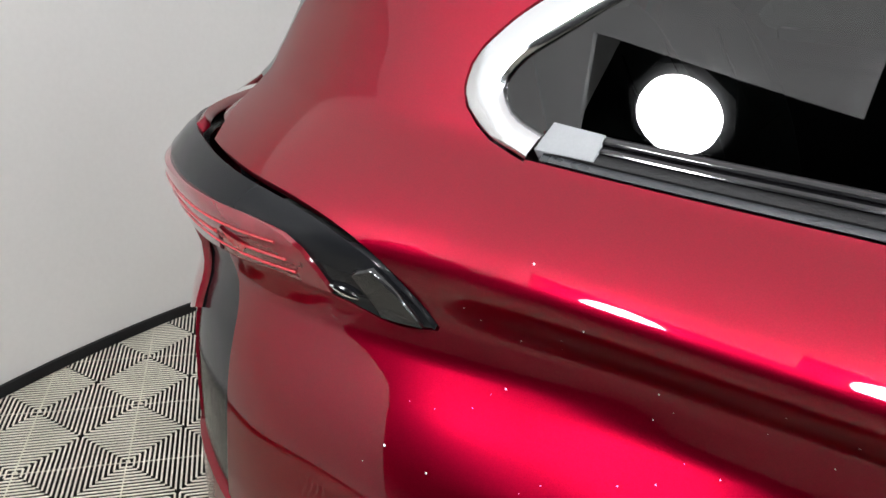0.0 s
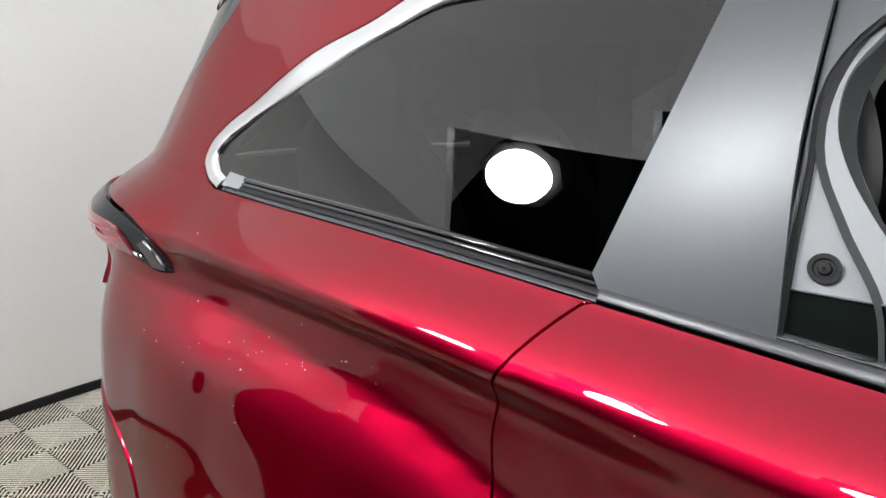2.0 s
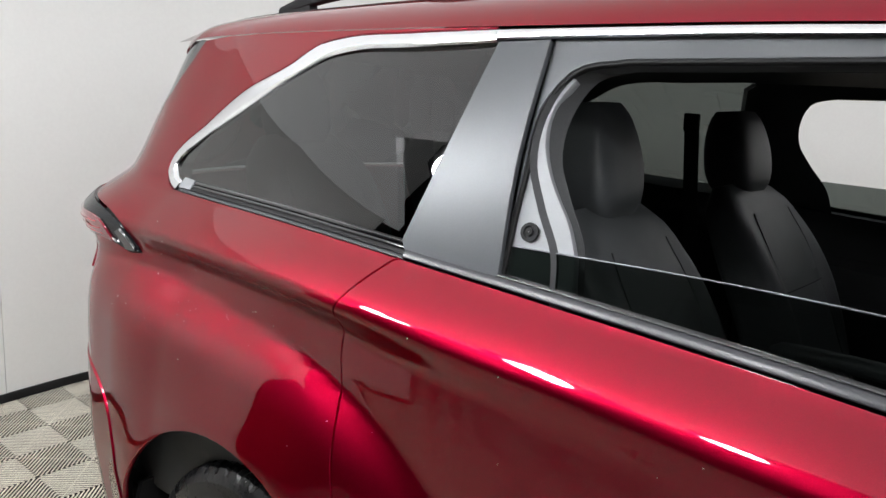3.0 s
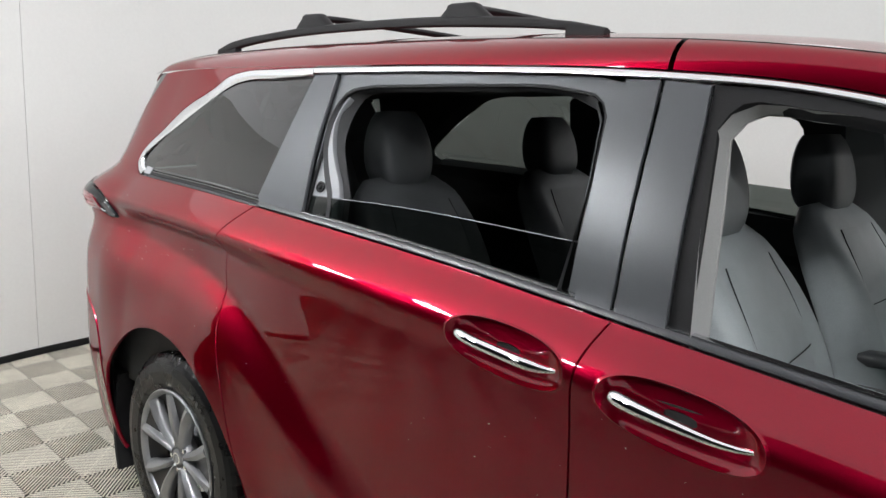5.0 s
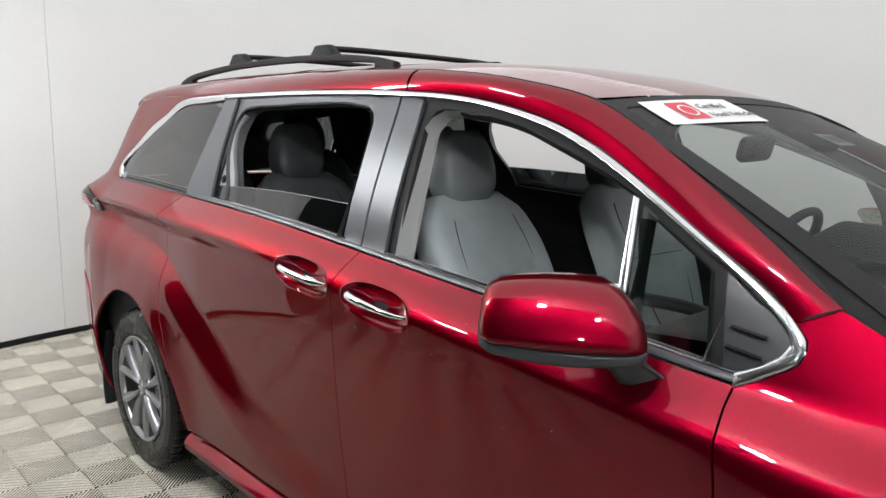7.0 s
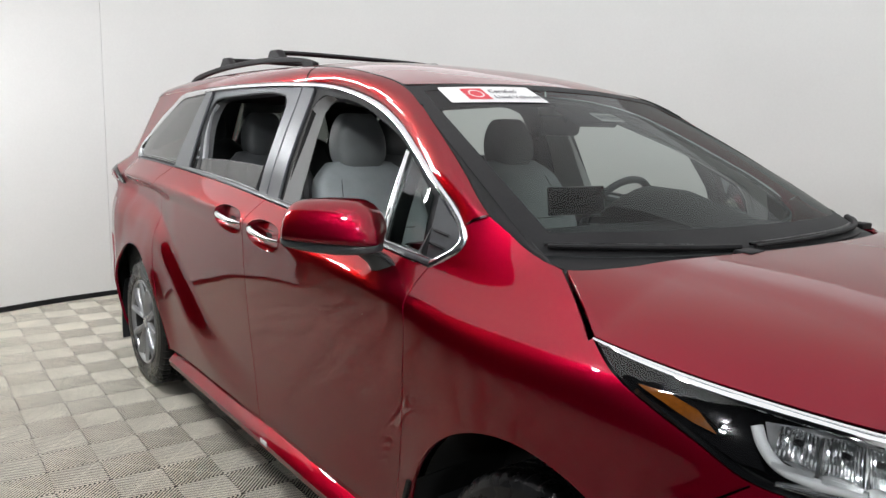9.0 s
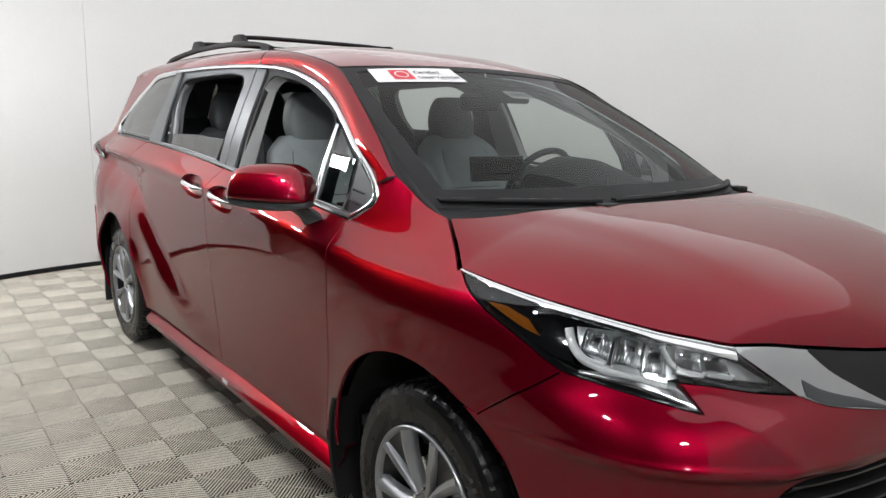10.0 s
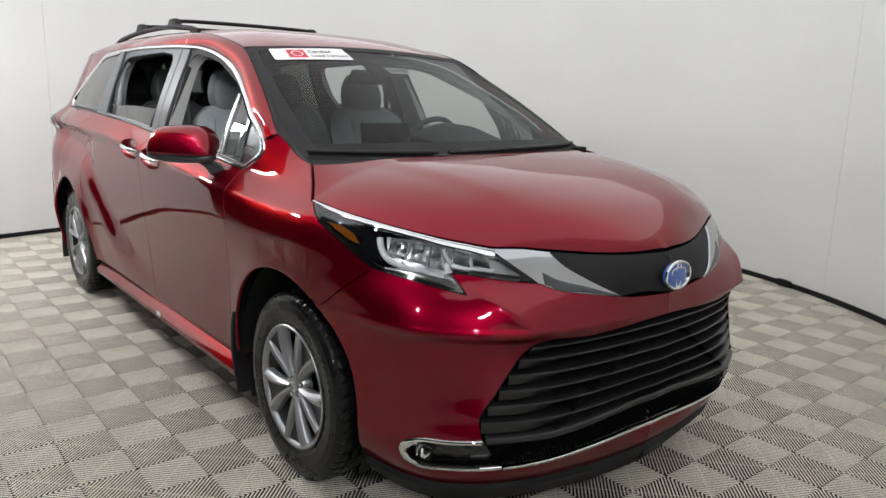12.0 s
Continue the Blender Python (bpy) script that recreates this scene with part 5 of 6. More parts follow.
def mirrors():
    for s in (1, -1):
        mir = new("wing_mirror")
        mir.parent = CAR
        tagged(mir, label="red wing mirror with a black base" if s == 1 else "red wing mirror on the driver's door")
        A, B = np.array((.886, -.955, 0)), np.array((.640, -1.152, 0))
        a = (B - A) / np.linalg.norm(B - A)
        p = np.array((-a[1], a[0], 0))
        p = p if p[0] > 0 else -p
        n = 32
        ts = [0.0, .012, .035, .08, .15, .25, .42, .6, .76, .87, .93, .965, .988, 1.0]
        hi = np.interp(ts, [0, .012, .035, .08, .15, .25, .5, .76, .87, .93, .965, .988, 1], [1.196, 1.212, 1.228, 1.249, 1.271, 1.285, 1.289, 1.281, 1.275, 1.266, 1.254, 1.236, 1.214])
        lo = np.interp(ts, [0, .05, .5, .93, .988, 1], [1.166, 1.162, 1.160, 1.163, 1.172, 1.188])
        dep = np.interp(ts, [0, .012, .05, .12, .3, .6, .85, .95, .985, 1], [.020, .034, .046, .055, .060, .057, .047, .037, .024, .010])
        cap, low = [], []
        for t, h, l, d in zip(ts, hi, lo, dep):
            c = A + (B - A) * t
            th = np.linspace(0, 2 * np.pi, n, endpoint=False)
            cx = np.sign(np.cos(th)) * np.abs(np.cos(th)) ** .55
            cz = np.sign(np.sin(th)) * np.abs(np.sin(th)) ** .45
            zc, hz = (h + l) / 2, (h - l) / 2
            lean = -.42 * cz * hz - .018 * step(.2, 1, cz)
            cap.append(c + np.outer(cx * d + lean, p) + np.outer(zc + cz * hz, (0, 0, 1)))
            hz2 = .012 + .007 * math.sin(math.pi * t)
            low.append(c + np.outer(cx * d * .93 + .010, p) + np.outer(l - hz2 * .55 + cz * hz2, (0, 0, 1)))
        loft("cap", cap, PAINT, mir, closed=True, cap=True, sides=(s,), label="red cap")
        loft("lower_shell", low, SATIN_BLACK, mir, closed=True, cap=True, sides=(s,))
        g = [c * 1 for c in cap[2:-2]]
        rows = [[q[n // 2 + k] - p * .004 for k in (-4, -2, 0, 2, 4)] for q in g]
        loft("glass", rows, CHROME, mir, sides=(s,), label="mirror glass")
        # arm from the base down to the door, silver along its upper edge
        top = curve([(.790, -1.018, 1.147), (.868, -.972, 1.143), (.893, -.948, 1.130), (.914, -.926, 1.108), (.934, -.908, 1.084)], 14)
        low_edge = curve([(.800, -1.000, 1.132), (.838, -.972, 1.100), (.850, -.955, 1.062), (.868, -.938, 1.040), (.920, -.905, 1.052)], 14)
        rows = []
        for u, q in zip(top, low_edge):
            back = np.array((-.040, .030, 0))
            rows.append([u, u * .75 + q * .25 + (.004, -.004, 0), u * .4 + q * .6 + (.006, -.006, 0), q, q + back, u + back * .8])
        loft("arm", rows, SATIN_BLACK, mir, closed=True, cap=True, sides=(s,), label="black mirror arm")
        band = curve([(.690, -1.104, 1.148), (.760, -1.050, 1.142), *[tuple(q) for q in top[4::3]]], 24)
        w = np.interp(np.arange(24), [0, 6, 16, 23], [.003, .010, .019, .020])
        rows = [band + np.outer(k * w, (-.35, .25, -.6)) + np.array((.0065, -.0065, 0)) * (1 - (2 * k - 1) ** 2 * .4) for k in np.linspace(0, 1, 5)]
        loft("silver_band", rows, PILLAR, mir, sides=(s,), label="silver grey band on the mirror arm")


def roof_rails():
    for s in (1, -1):
        x = np.linspace(-1.93, -.27, 60)
        z = spl(x, [(-1.93, 1.728), (-1.80, 1.752), (-1.55, 1.778), (-1.1, 1.798), (-.7, 1.796), (-.45, 1.782), (-.27, 1.762)])
        w = np.interp(x, [-1.93, -1.85, -1.6, -.6, -.35, -.27], [.014, .020, .019, .019, .015, .006])
        h = np.interp(x, [-1.93, -1.85, -1.6, -.6, -.35, -.27], [.008, .016, .014, .015, .011, .004])
        rows = []
        for xi, zi, wi, hi in zip(x, z, w, h):
            th = np.linspace(0, 2 * np.pi, 12, endpoint=False)
            cx, cz = np.sign(np.cos(th)) * np.abs(np.cos(th)) ** .6, np.sign(np.sin(th)) * np.abs(np.sin(th)) ** .6
            rows.append(np.stack([np.full(12, xi), -s * .540 + cx * wi, zi + cz * hi], -1))
        rail = loft("roof_rail", rows, MATT_BLACK, CAR, closed=True, cap=True, label="black roof rail")
        for x0, x1 in ((-1.93, -1.80), (-.37, -.27)):
            xs = np.linspace(x0, x1, 10)
            zt = spl(xs, [(-1.93, 1.728), (-1.80, 1.752), (-1.55, 1.778), (-1.1, 1.798), (-.7, 1.796), (-.45, 1.782), (-.27, 1.762)])
            rows = [[(a, -s * .540 + k, b) for k, b in ((-.016, t), (.016, t), (.016, 1.70), (-.016, 1.70))] for a, t in zip(xs, zt)]
            loft("rail_foot", rows, MATT_BLACK, rail, closed=True, cap=True)
    for xc in (-.695, -1.345):
        bar = new("cross_bar")
        bar.parent = CAR
        tagged(bar, label="black cross bar between the roof rails")
        y = np.linspace(-.50, .50, 24)
        tube("beam", np.stack([np.full(24, xc), y, 1.832 + .006 * (1 - (y / .50) ** 2)], -1), .017, MATT_BLACK, bar, n=12, flat=.7)
        for s in (1, -1):
            rows = []
            for t, wx, wy, z in ((0, .105, .026, 1.790), (.25, .090, .026, 1.806), (.6, .058, .025, 1.832), (.9, .050, .023, 1.842), (1, .040, .016, 1.847)):
                th = np.linspace(0, 2 * np.pi, 16, endpoint=False)
                cx, cy = np.sign(np.cos(th)) * np.abs(np.cos(th)) ** .5, np.sign(np.sin(th)) * np.abs(np.sin(th)) ** .5
                rows.append(np.stack([xc - .012 * t + cx * wx, -s * .525 + cy * wy, np.full(16, z)], -1))
            loft("tower", rows, MATT_BLACK, bar, closed=True, cap=True)
    # sunroof glass
    n = 16
    rows = []
    for x in np.linspace(-.05, .42, n):
        rows.append([(x, y, float(np.interp(x, [-.3, .05, .35, .59], [1.738, 1.722, 1.686, 1.636])) + .032 * (1 - abs(y / .64) ** 2.4) + .004) for y in np.linspace(-.42, .42, n)])
    loft("sunroof", rows, MATT_BLACK, CAR, label="black glass sunroof")


def wipers_and_stickers():
    for s0, s1, v0, v1 in ((-.97, -.40, .970, .992), (-.33, .88, .992, .965)):
        s = np.linspace(s0, s1, 20)
        arm = [screen_point(a, b, .012) for a, b in zip(s, np.linspace(v0, v1, 20))]
        wip = tube("wiper", arm, np.linspace(.006, .010, 20), MATT_BLACK, CAR, n=8, label="black windscreen wiper")
        blade = [screen_point(a, b - .014, .008) for a, b in zip(s[:15], np.linspace(v0, v1, 20)[:15])]
        tube("blade", blade, .0045, RUBBER, wip, n=6)
        bm = bmesh.new()
        box(bm, (.05, .07, .022), bevel=.006)
        part("pivot", bm, MATT_BLACK, wip, m=Matrix.Translation(screen_point(s1, 1.02, .012)))

    def label_on_screen(name, s0, s1, v0, v1, mat, parent, d):
        return loft(name, [[screen_point(a, b, d) for a in np.linspace(s0, s1, 8)] for b in np.linspace(v0, v1, 6)], mat, parent)
    st = tagged(label_on_screen("windscreen_banner", -.838, -.245, .026, .150, PAPER, None, .003), label="white paper banner with a red square at the windscreen top", category="sticker")
    label_on_screen("red_field", -.72, -.585, .043, .128, PAPER_RED, st, .0045)
    t = np.linspace(0, 2 * np.pi, 24, endpoint=False)
    loft("emblem_shape", [[screen_point(-.652 + k * .045 * math.cos(q), .086 + k * .028 * math.sin(q), .006) for q in t] for k in (1, .8)], PAPER, st, closed=True)
    for words, v, mt in (("Certified", .078, INK), ("Used Vehicles", .122, INK)):
        text_on_screen(words, -.56, v, mt, st)
    tag = tagged(label_on_screen("price_tag", -.060, .120, .215, .280, PAPER, None, -.003), label="small white stock tag behind the windscreen", category="sticker")
    for i in range(6):
        label_on_screen("ink_bar", -.045 + i * .026, -.031 + i * .026, .230, .265, INK, tag, -.0015)


def text_on_screen(words, s, v, mat, parent):
    cu = bpy.data.curves.new("lettering", "FONT")
    cu.body = words
    cu.size = .034
    cu.extrude = .0004
    ob = bpy.data.objects.new("lettering", cu)
    scene.collection.objects.link(ob)
    dep = bpy.context.evaluated_depsgraph_get()
    me = bpy.data.meshes.new_from_object(ob.evaluated_get(dep))
    bpy.data.objects.remove(ob)
    p = screen_point(s, v, .0055)
    ex = Vector(screen_point(s + .05, v, .0055) - p).normalized()
    ey = Vector(screen_point(s, v - .05, .0055) - p).normalized()
    ez = ex.cross(ey)
    m = Matrix((ex, ez.cross(ex), ez)).transposed().to_4x4()
    m.translation = Vector(p)
    me.transform(m)
    me.materials.clear()
    me.materials.append(mat)
    o = new("lettering", me)
    o.parent = parent


door_handles()
headlamps()
nose()
tail_lamps()
wheels()
mirrors()
roof_rails()
wipers_and_stickers()


# ---- car: interior ----
def ring(c, ex, ez, a, b, n=24, p=.6):
    t = np.linspace(0, 2 * np.pi, n, endpoint=False)
    x, z = np.sign(np.cos(t)) * np.abs(np.cos(t)) ** p, np.sign(np.sin(t)) * np.abs(np.sin(t)) ** p
    return np.asarray(c, float) + np.outer(x * a, ex) + np.outer(z * b, ez)


def seat(x, y, z0, leather, name, label, wide=1.0, arm=None):
    """A captain's seat facing the nose; x is where the backrest meets the cushion, z0 the cushion's height."""
    s = new(name)
    s.parent = CAR
    s.location = (x, y, 0)
    tagged(s, label=label)
    ey = np.array((0, 1., 0))
    # backrest along a bowed spine
    ts = np.linspace(0, 1, 22)
    sx = spl(ts, [(0, .05), (.25, -.015), (.55, -.085), (.8, -.155), (1, -.215)])
    sz = z0 - .04 + ts * .60
    half = spl(ts, [(0, .225), (.3, .252), (.6, .268), (.8, .262), (.92, .235), (1, .175)]) * wide
    thick = spl(ts, [(0, .080), (.4, .074), (.8, .062), (.93, .05), (1, .026)])
    rows = []
    for i in range(22):
        d = np.array((sx[min(i + 1, 21)] - sx[max(i - 1, 0)], 0, sz[min(i + 1, 21)] - sz[max(i - 1, 0)]))
        d /= np.linalg.norm(d)
        nrm = np.array((d[2], 0, -d[0]))
        r = ring((sx[i], 0, sz[i]), ey, nrm, half[i], thick[i], 36, .62)
        w = np.abs(r[:, 1]) / half[i]
        fwd = ((r - (sx[i], 0, sz[i])) @ nrm) > 0
        r += np.outer(np.where(fwd, .032 * step(.55, .85, w) * math.sin(math.pi * min(ts[i] * 1.05 + .02, 1)), 0), nrm)
        rows.append(r)
    back = loft("backrest", rows, leather, s, closed=True, cap=True)
    # raised middle panel with a seam round it
    rows, seam = [], []
    for i in range(1, 19):
        d = np.array((sx[i + 1] - sx[i - 1], 0, sz[i + 1] - sz[i - 1]))
        d /= np.linalg.norm(d)
        nrm = np.array((d[2], 0, -d[0]))
        wi = half[i] * (.50 + .12 * math.sin(3 * ts[i]))
        rows.append([np.array((sx[i], yy, sz[i])) + nrm * (thick[i] * .985 + .006 * (1 - (yy / wi) ** 4)) for yy in np.linspace(-wi, wi, 9)])
        seam.append([np.array((sx[i], q * wi * 1.02, sz[i])) + nrm * (thick[i] * .99) for q in (-1, 1)])
    loft("panel", rows[:11], leather, back)
    loft("upper_panel", rows[11:], leather, back)
    for q in (0, 1):
        tube("piping", [a[q] for a in seam], .0016, SEAM, back, n=5)
    tube("piping", [np.asarray(p) + (.002, 0, 0) for p in rows[10]], .0016, SEAM, back, n=5)
    # headrest
    hx, hz = -.225, z0 + .545
    rows = []
    for t in np.linspace(0, 1, 13):
        k = math.sin(math.pi * (.05 + .91 * t)) ** .20
        c = (hx + .015 - .035 * t, 0, hz + .225 * t)
        rows.append(ring(c, ey, np.array((1., 0, .12)), .138 * k * wide * (1 - .20 * t ** 1.5), .072 * k * (1 - .22 * t), 28, .50))
    # the front headrest's shade is put into its leather colour
    loft("headrest", rows, LEATHER_SHADED if leather is LEATHER else leather, s, closed=True, cap=True)
    for yy in (-.06, .06):
        tube("post", [(hx + .012, yy, hz - .07), (hx + .012, yy, hz + .04)], .007, CHROME, s, n=8)
    # cushion
    rows = []
    for t in np.linspace(0, 1, 16):
        k = math.sin(math.pi * (.12 + .84 * min(t + .02, 1))) ** .3
        rows.append(ring((-.02 + .52 * t, 0, z0 - .085 + .03 * t), ey, np.array((0, 0, 1.)), .255 * wide * (.9 + .1 * k), .085 * k, 28, .6))
    loft("cushion", rows, leather, s, closed=True, cap=True)
    bm = bmesh.new()
    box(bm, (.42, .42 * wide, .26), (.22, 0, z0 - .27), .03)
    part("base", bm, TRIM_DARK, s)
    for side in arm or ():
        l = np.array([(.0, side * .275, z0 + .17), (.12, side * .275, z0 + .18), (.34, side * .275, z0 + .17), (.375, side * .275, z0 + .16)])
        tube("armrest", curve(l, 16), np.concatenate([[.013], np.full(13, .030), [.025, .010]]), LEATHER_DARK, s, n=14, flat=.8, label="padded armrest")


def belt_strap(x, y, z, s):
    pts = curve([(x, y, z), (x + .02, y - .01 * s, z - .25), (x + .05, y - .02 * s, z - .6)], 12)
    t = new("seat_belt")
    t.parent = CAR
    rows = [[p + (-.024, 0, 0), p + (.024, 0, 0), p + (.024, .003, 0), p + (-.024, .003, 0)] for p in pts]
    loft("strap", rows, TRIM_DARK, t, closed=True, cap=True)
    bm = bmesh.new()
    box(bm, (.05, .02, .06), (x, y, z), .006)
    part("guide", bm, MATT_BLACK, t)


def cabin():
    for y, s in ((-.40, 1), (.40, -1)):
        seat(.19, y * 1.14, .775, LEATHER, "front_seat", "grey leather front seat, its headrest coloured darker for shade", arm=(s,))
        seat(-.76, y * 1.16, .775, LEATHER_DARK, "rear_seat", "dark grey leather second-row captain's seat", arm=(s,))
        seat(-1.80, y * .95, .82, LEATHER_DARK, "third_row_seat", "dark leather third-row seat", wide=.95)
    # floor and firewall
    bm = bmesh.new()
    box(bm, (3.9, 1.7, .04), (-.45, 0, .40))
    part("cabin_floor", bm, TRIM_DARK, CAR, smooth=False)
    # headliner under the roof
    up = curve(DITCH, 200)
    rows = []
    for x in np.linspace(-2.30, .58, 40):
        ye, ze = np.interp(x, up[:, 0], up[:, 1]), np.interp(x, up[:, 0], up[:, 2])
        rows.append([(x, q * (ye + .012), ze - .075 - .03 * abs(q) ** 6 + .03 * (1 - q * q)) for q in np.linspace(-1, 1, 15)])
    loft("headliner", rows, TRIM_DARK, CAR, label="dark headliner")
    for s in (1, -1):
        # pillar linings with the windows cut out
        q = join(curve(QUARTER_IN, 50) + (.0, 0), belt_line(-1.905, -1.16, .028), mid((-1.15, 1.288), (-1.09, 1.62)))
        d2 = join(curve([(-.82, 1.24), (-.838, 1.32), (-.885, 1.395), (-.915, 1.455), (-.912, 1.53), (-.885, 1.580), (-.82, 1.602)], 26), curve([(-.5, 1.612), (-.24, 1.60), (-.19, 1.575), (-.18, 1.52)], 12), mid((-.17, 1.42), (-.155, 1.22)))
        out = join(mid((-2.33, 1.20), (-2.28, 1.60)), curve(CHROME_UP[1:7], 20), mid((-.06, 1.655), (-.06, 1.19)), belt_line(-.06, -2.2, -.02))
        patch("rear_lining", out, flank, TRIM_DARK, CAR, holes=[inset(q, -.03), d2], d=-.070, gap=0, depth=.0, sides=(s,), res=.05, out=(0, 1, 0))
        f = join(mid((.130, 1.19), (.100, 1.42)), curve([(.080, 1.54), (.100, 1.575), (.22, 1.580), (.37, 1.555), (.52, 1.50), (.66, 1.445), (.78, 1.385), (.93, 1.30)], 26), mid((.96, 1.24), (.96, 1.13)))
        out = join(mid((-.06, 1.19), (-.06, 1.655)), curve(CHROME_UP[6:15], 24), mid((1.05, 1.20), (1.03, 1.10)), belt_line(1.0, -.05, -.02))
        patch("front_lining", out, flank, TRIM_GREY, CAR, holes=[f], d=-.065, gap=0, depth=.0, sides=(s,), res=.05, out=(0, 1, 0))
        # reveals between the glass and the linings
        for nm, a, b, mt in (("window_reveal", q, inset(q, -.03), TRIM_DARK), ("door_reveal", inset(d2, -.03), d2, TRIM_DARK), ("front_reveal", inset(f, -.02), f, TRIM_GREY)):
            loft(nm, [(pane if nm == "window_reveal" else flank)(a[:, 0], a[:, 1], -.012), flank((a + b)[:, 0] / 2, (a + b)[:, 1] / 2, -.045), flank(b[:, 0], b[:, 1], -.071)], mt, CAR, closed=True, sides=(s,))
        # door linings
        for a, b, nm in ((-1.1, -.04, "sliding_lining"), (-.02, 1.05, "door_lining")):
            xs = np.linspace(a, b, 14)
            rows = []
            for k, (dz, d) in enumerate(((.006, -.03), (.004, -.075), (-.06, -.085), (-.14, -.080), (-.17, -.11), (-.24, -.115), (-.28, -.085), (-.6, -.09), (-.8, -.10))):
                rows.append(flank(xs, belt(xs) + dz, d))
            loft(nm, rows[:5], LEATHER if nm == "door_lining" else TRIM_DARK, CAR, sides=(s,))
            loft(nm + "_pocket", rows[4:], TRIM_DARK, CAR, sides=(s,))
        patch("sill_lining", join(belt_line(-2.2, -1.12, .0), mid((-1.12, .5), (-2.2, .5))), flank, TRIM_DARK, CAR, d=-.09, gap=0, depth=0, sides=(s,), res=.06, out=(0, 1, 0))
        belt_strap(-.10, s * .70, 1.48, s)
        belt_strap(-1.22, s * .72, 1.50, s)
    # light grey pillar plate with its round grommet by the sliding door
    for s in (1,):
        pl = join(curve([(-.958, 1.30), (-.955, 1.42), (-.952, 1.56), (-.942, 1.596)], 14), curve([(-.905, 1.582), (-.930, 1.537), (-.932, 1.479), (-.912, 1.432), (-.886, 1.395), (-.858, 1.36), (-.832, 1.31)], 22), mid((-.82, 1.25), (-.955, 1.25)))
        patch("pillar_plate", pl, flank, PLATE_GREY, CAR, d=-.026, gap=0, depth=.02, res=.02, label="light grey pillar plate")
        bm = bmesh.new()
        lathe(bm, [(.016, 0), (.016, -.004), (.011, -.004), (.010, -.001), (.007, -.001), (.006, -.006), (.001, -.007)], 24)
        p = flank(-.915, 1.335, -.024)
        part("grommet", bm, MATT_BLACK, CAR, m=Matrix.Translation(Vector(p)) @ pose(0, 0, 0, -20))
    # dashboard
    rows = []
    ys = np.linspace(-.80, .80, 33)
    for x, z in ((.62, .70), (.66, .95), (.70, 1.06), (.74, 1.115), (.80, 1.145), (.95, 1.160), (1.12, 1.163), (1.28, 1.150), (1.42, 1.115)):
        rows.append([(x + .05 * (1 - (y / .8) ** 2), y, z + .012 * math.cos(y * 2)) for y in ys])
    dash = loft("dashboard", rows, TRIM_DARK, CAR, label="dark dashboard")
    rows = []
    for t in np.linspace(0, 1, 12):
        a = math.sin(math.pi * (.05 + .9 * t)) ** .5
        rows.append([(x, .40 + (t - .5) * .42, z) for x, z in ((.74, 1.13), (.75, 1.15 + .10 * a), (.80, 1.165 + .125 * a), (.92, 1.165 + .12 * a), (1.12, 1.16 + .05 * a), (1.25, 1.14))])
    loft("binnacle", rows, TRIM_DARK, dash)
    bm = bmesh.new()
    box(bm, (.025, .30, .11), (0, 0, 0), .008)
    part("touch_screen", bm, GLOSS_BLACK, dash, "black centre screen", m=pose(.735, .06, 1.235, 0, -8, 0))
    bm = bmesh.new()
    box(bm, (.95, .30, .30), (.25, 0, .70), .04)
    part("centre_console", bm, TRIM_DARK, CAR, "dark raised centre console")
    bm = bmesh.new()
    box(bm, (.16, .05, .03), (.55, .0, .88), .01)
    part("shift_lever", bm, CHROME, CAR)
    # steering wheel
    sw = new("steering_wheel")
    sw.parent = CAR
    sw.matrix_local = pose(.616, .44, 1.140, 0, -66, 0)
    t = np.linspace(0, 2 * np.pi, 49)
    rows = []
    for q in t:
        k = np.array((math.cos(q), math.sin(q), 0))
        rows.append([k * .182 + .0155 * (math.cos(w) * k + math.sin(w) * np.array((0, 0, 1))) for w in np.linspace(0, 2 * np.pi, 11)[:-1]])
    loft("rim", rows, LEATHER_DARK, sw, closed=True)
    bm = bmesh.new()
    box(bm, (.13, .16, .05), (0, 0, -.02), .02)
    part("airbag_cover", bm, TRIM_DARK, sw)
    for a in (90, -90, 180):
        bm = bmesh.new()
        box(bm, (.10, .035, .02), (.12, 0, -.01), .006)
        part("spoke", bm, TRIM_DARK, sw, m=Matrix.Rotation(radians(a), 4, "Z"))
    # inside mirror and sensor pod
    bm = bmesh.new()
    box(bm, (.04, .25, .075), (0, 0, 0), .02, 3)
    rv = part("rear_view_mirror", bm, MATT_BLACK, CAR, "black inside mirror", m=pose(.695, -.02, 1.519, 0, 10, 8))
    tube("stem", [(.71, -.01, 1.54), (.76, 0, 1.575)], .012, MATT_BLACK, rv, n=8)
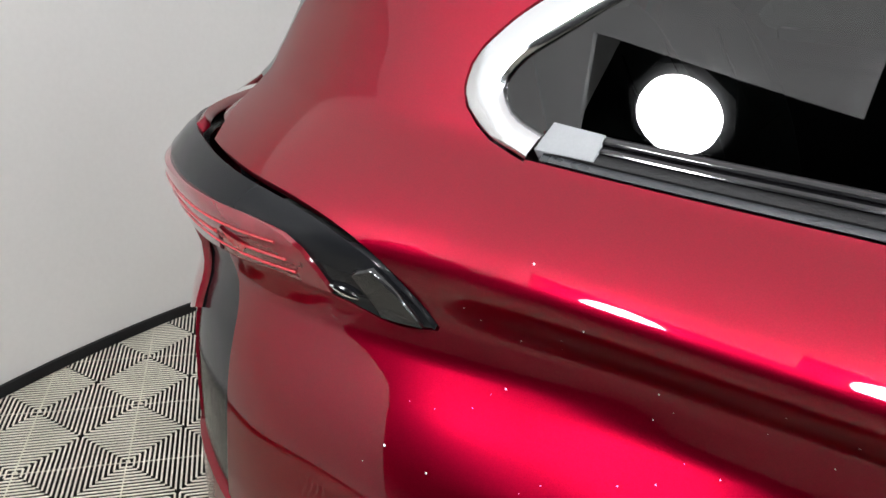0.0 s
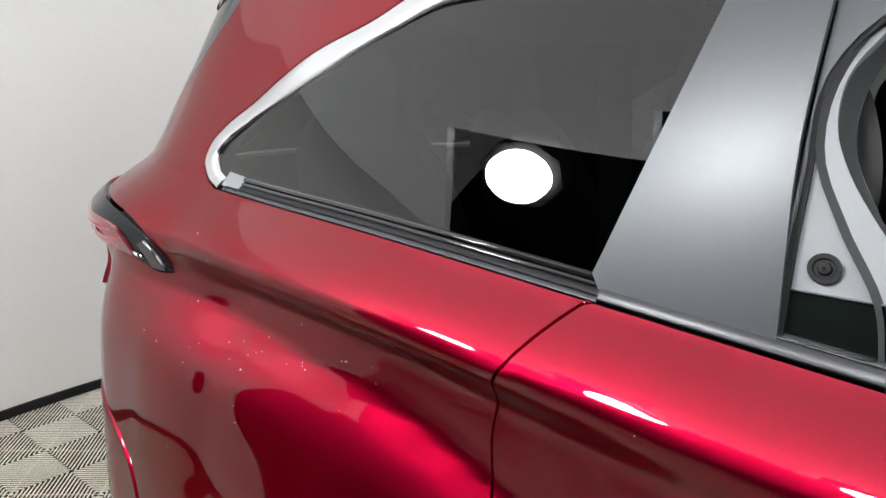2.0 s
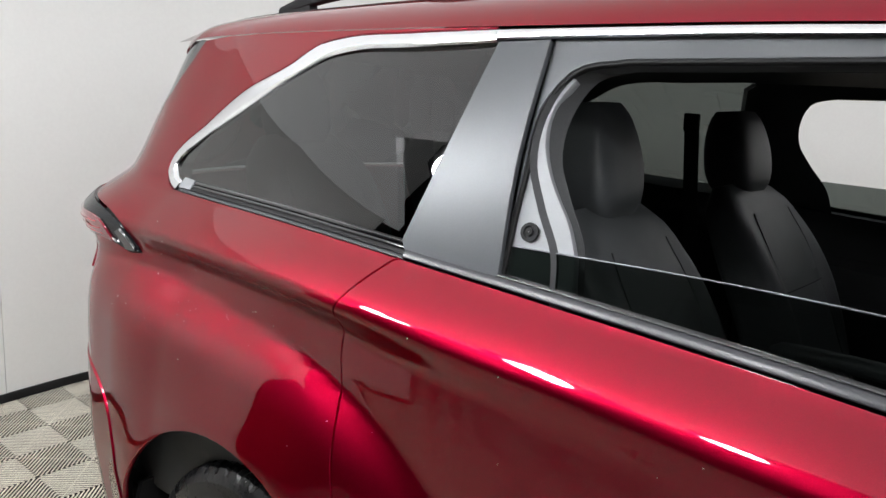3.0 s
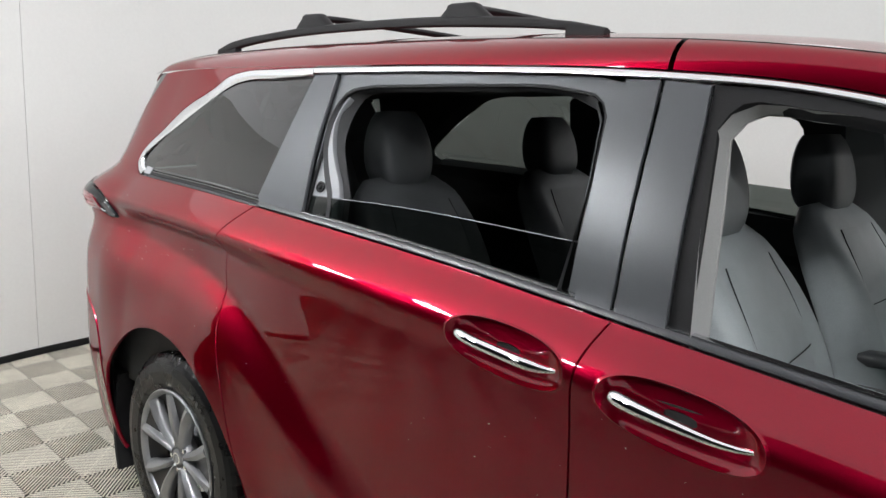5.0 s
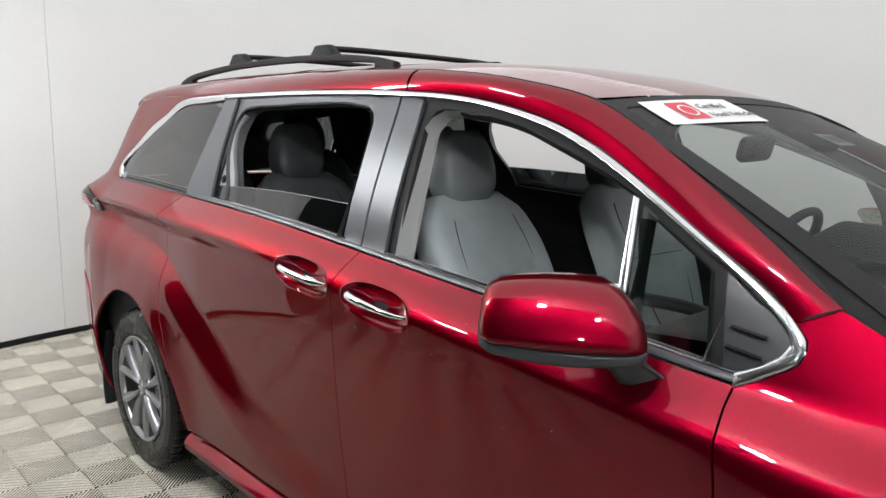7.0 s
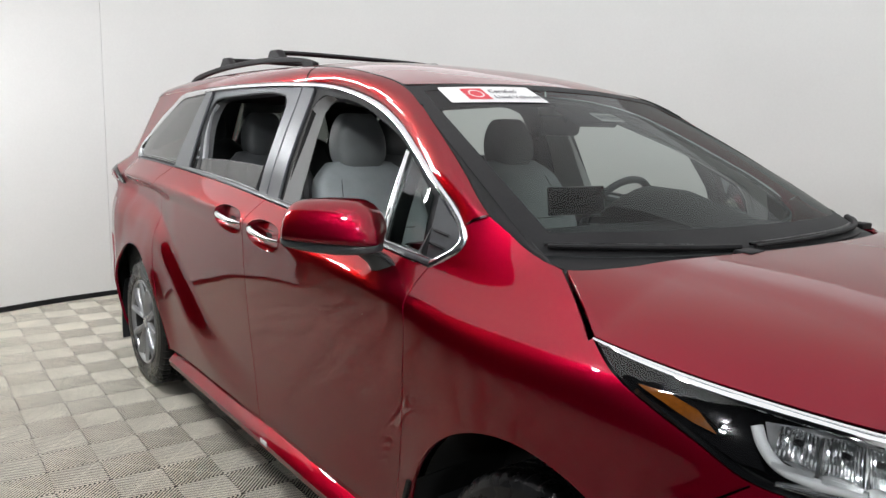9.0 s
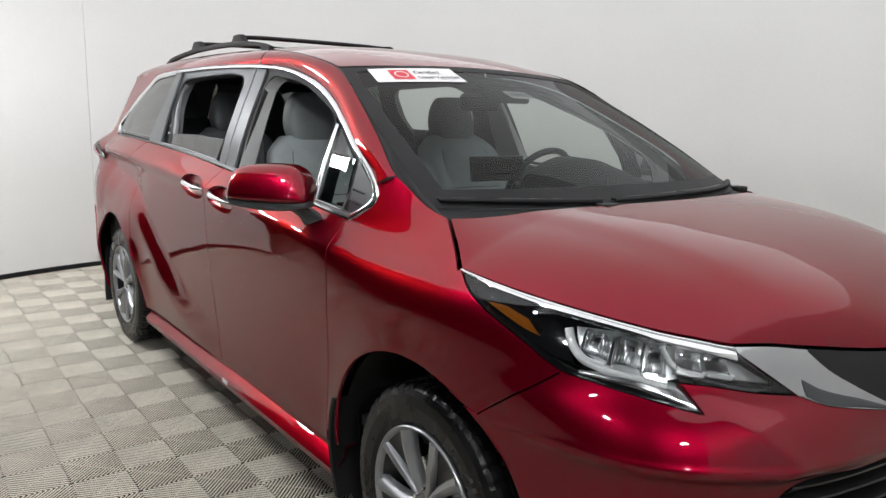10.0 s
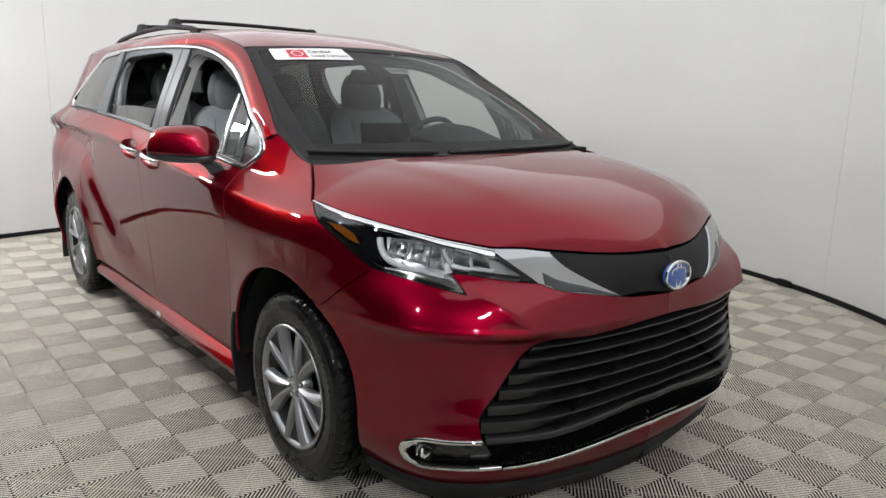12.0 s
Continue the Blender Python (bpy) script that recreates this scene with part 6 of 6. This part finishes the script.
    bm = bmesh.new()
    box(bm, (.14, .20, .03), (0, 0, 0), .012)
    part("sensor_pod", bm, MATT_BLACK, rv, m=pose(.80, .0, 1.557, 0, 26, 0))


cabin()


# ---- the body bent to fit the camera's view ----
def fit_to_view(p):
    """Bends the finished body to fit the camera's view: a little lower and narrower, with a flatter nose, then a longer
    tail that draws in.
    """
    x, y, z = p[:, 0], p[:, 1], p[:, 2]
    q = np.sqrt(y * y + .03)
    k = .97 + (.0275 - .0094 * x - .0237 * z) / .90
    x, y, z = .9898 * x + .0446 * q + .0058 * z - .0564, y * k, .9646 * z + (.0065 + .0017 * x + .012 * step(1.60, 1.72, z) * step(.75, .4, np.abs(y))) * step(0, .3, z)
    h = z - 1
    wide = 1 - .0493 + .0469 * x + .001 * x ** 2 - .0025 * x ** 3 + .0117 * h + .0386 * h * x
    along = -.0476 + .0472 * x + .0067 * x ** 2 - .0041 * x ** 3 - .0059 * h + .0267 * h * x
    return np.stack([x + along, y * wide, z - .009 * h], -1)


def apply_view_fit():
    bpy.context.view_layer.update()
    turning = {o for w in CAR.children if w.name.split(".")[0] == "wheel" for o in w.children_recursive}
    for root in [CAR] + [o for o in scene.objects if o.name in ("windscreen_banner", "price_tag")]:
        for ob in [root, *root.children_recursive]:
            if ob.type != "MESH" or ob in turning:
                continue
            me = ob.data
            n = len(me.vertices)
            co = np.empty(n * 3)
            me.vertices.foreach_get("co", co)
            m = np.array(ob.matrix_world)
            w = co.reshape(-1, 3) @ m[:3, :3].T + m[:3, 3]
            w = fit_to_view(w)
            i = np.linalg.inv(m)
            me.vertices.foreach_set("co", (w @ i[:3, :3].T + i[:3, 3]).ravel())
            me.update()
    # wheels stay round and are placed to fit the same view
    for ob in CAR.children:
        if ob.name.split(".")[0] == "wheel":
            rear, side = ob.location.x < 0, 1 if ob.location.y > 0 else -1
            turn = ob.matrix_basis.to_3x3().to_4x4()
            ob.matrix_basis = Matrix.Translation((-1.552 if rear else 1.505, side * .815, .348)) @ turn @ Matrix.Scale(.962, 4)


apply_view_fit()


floor_tiles()
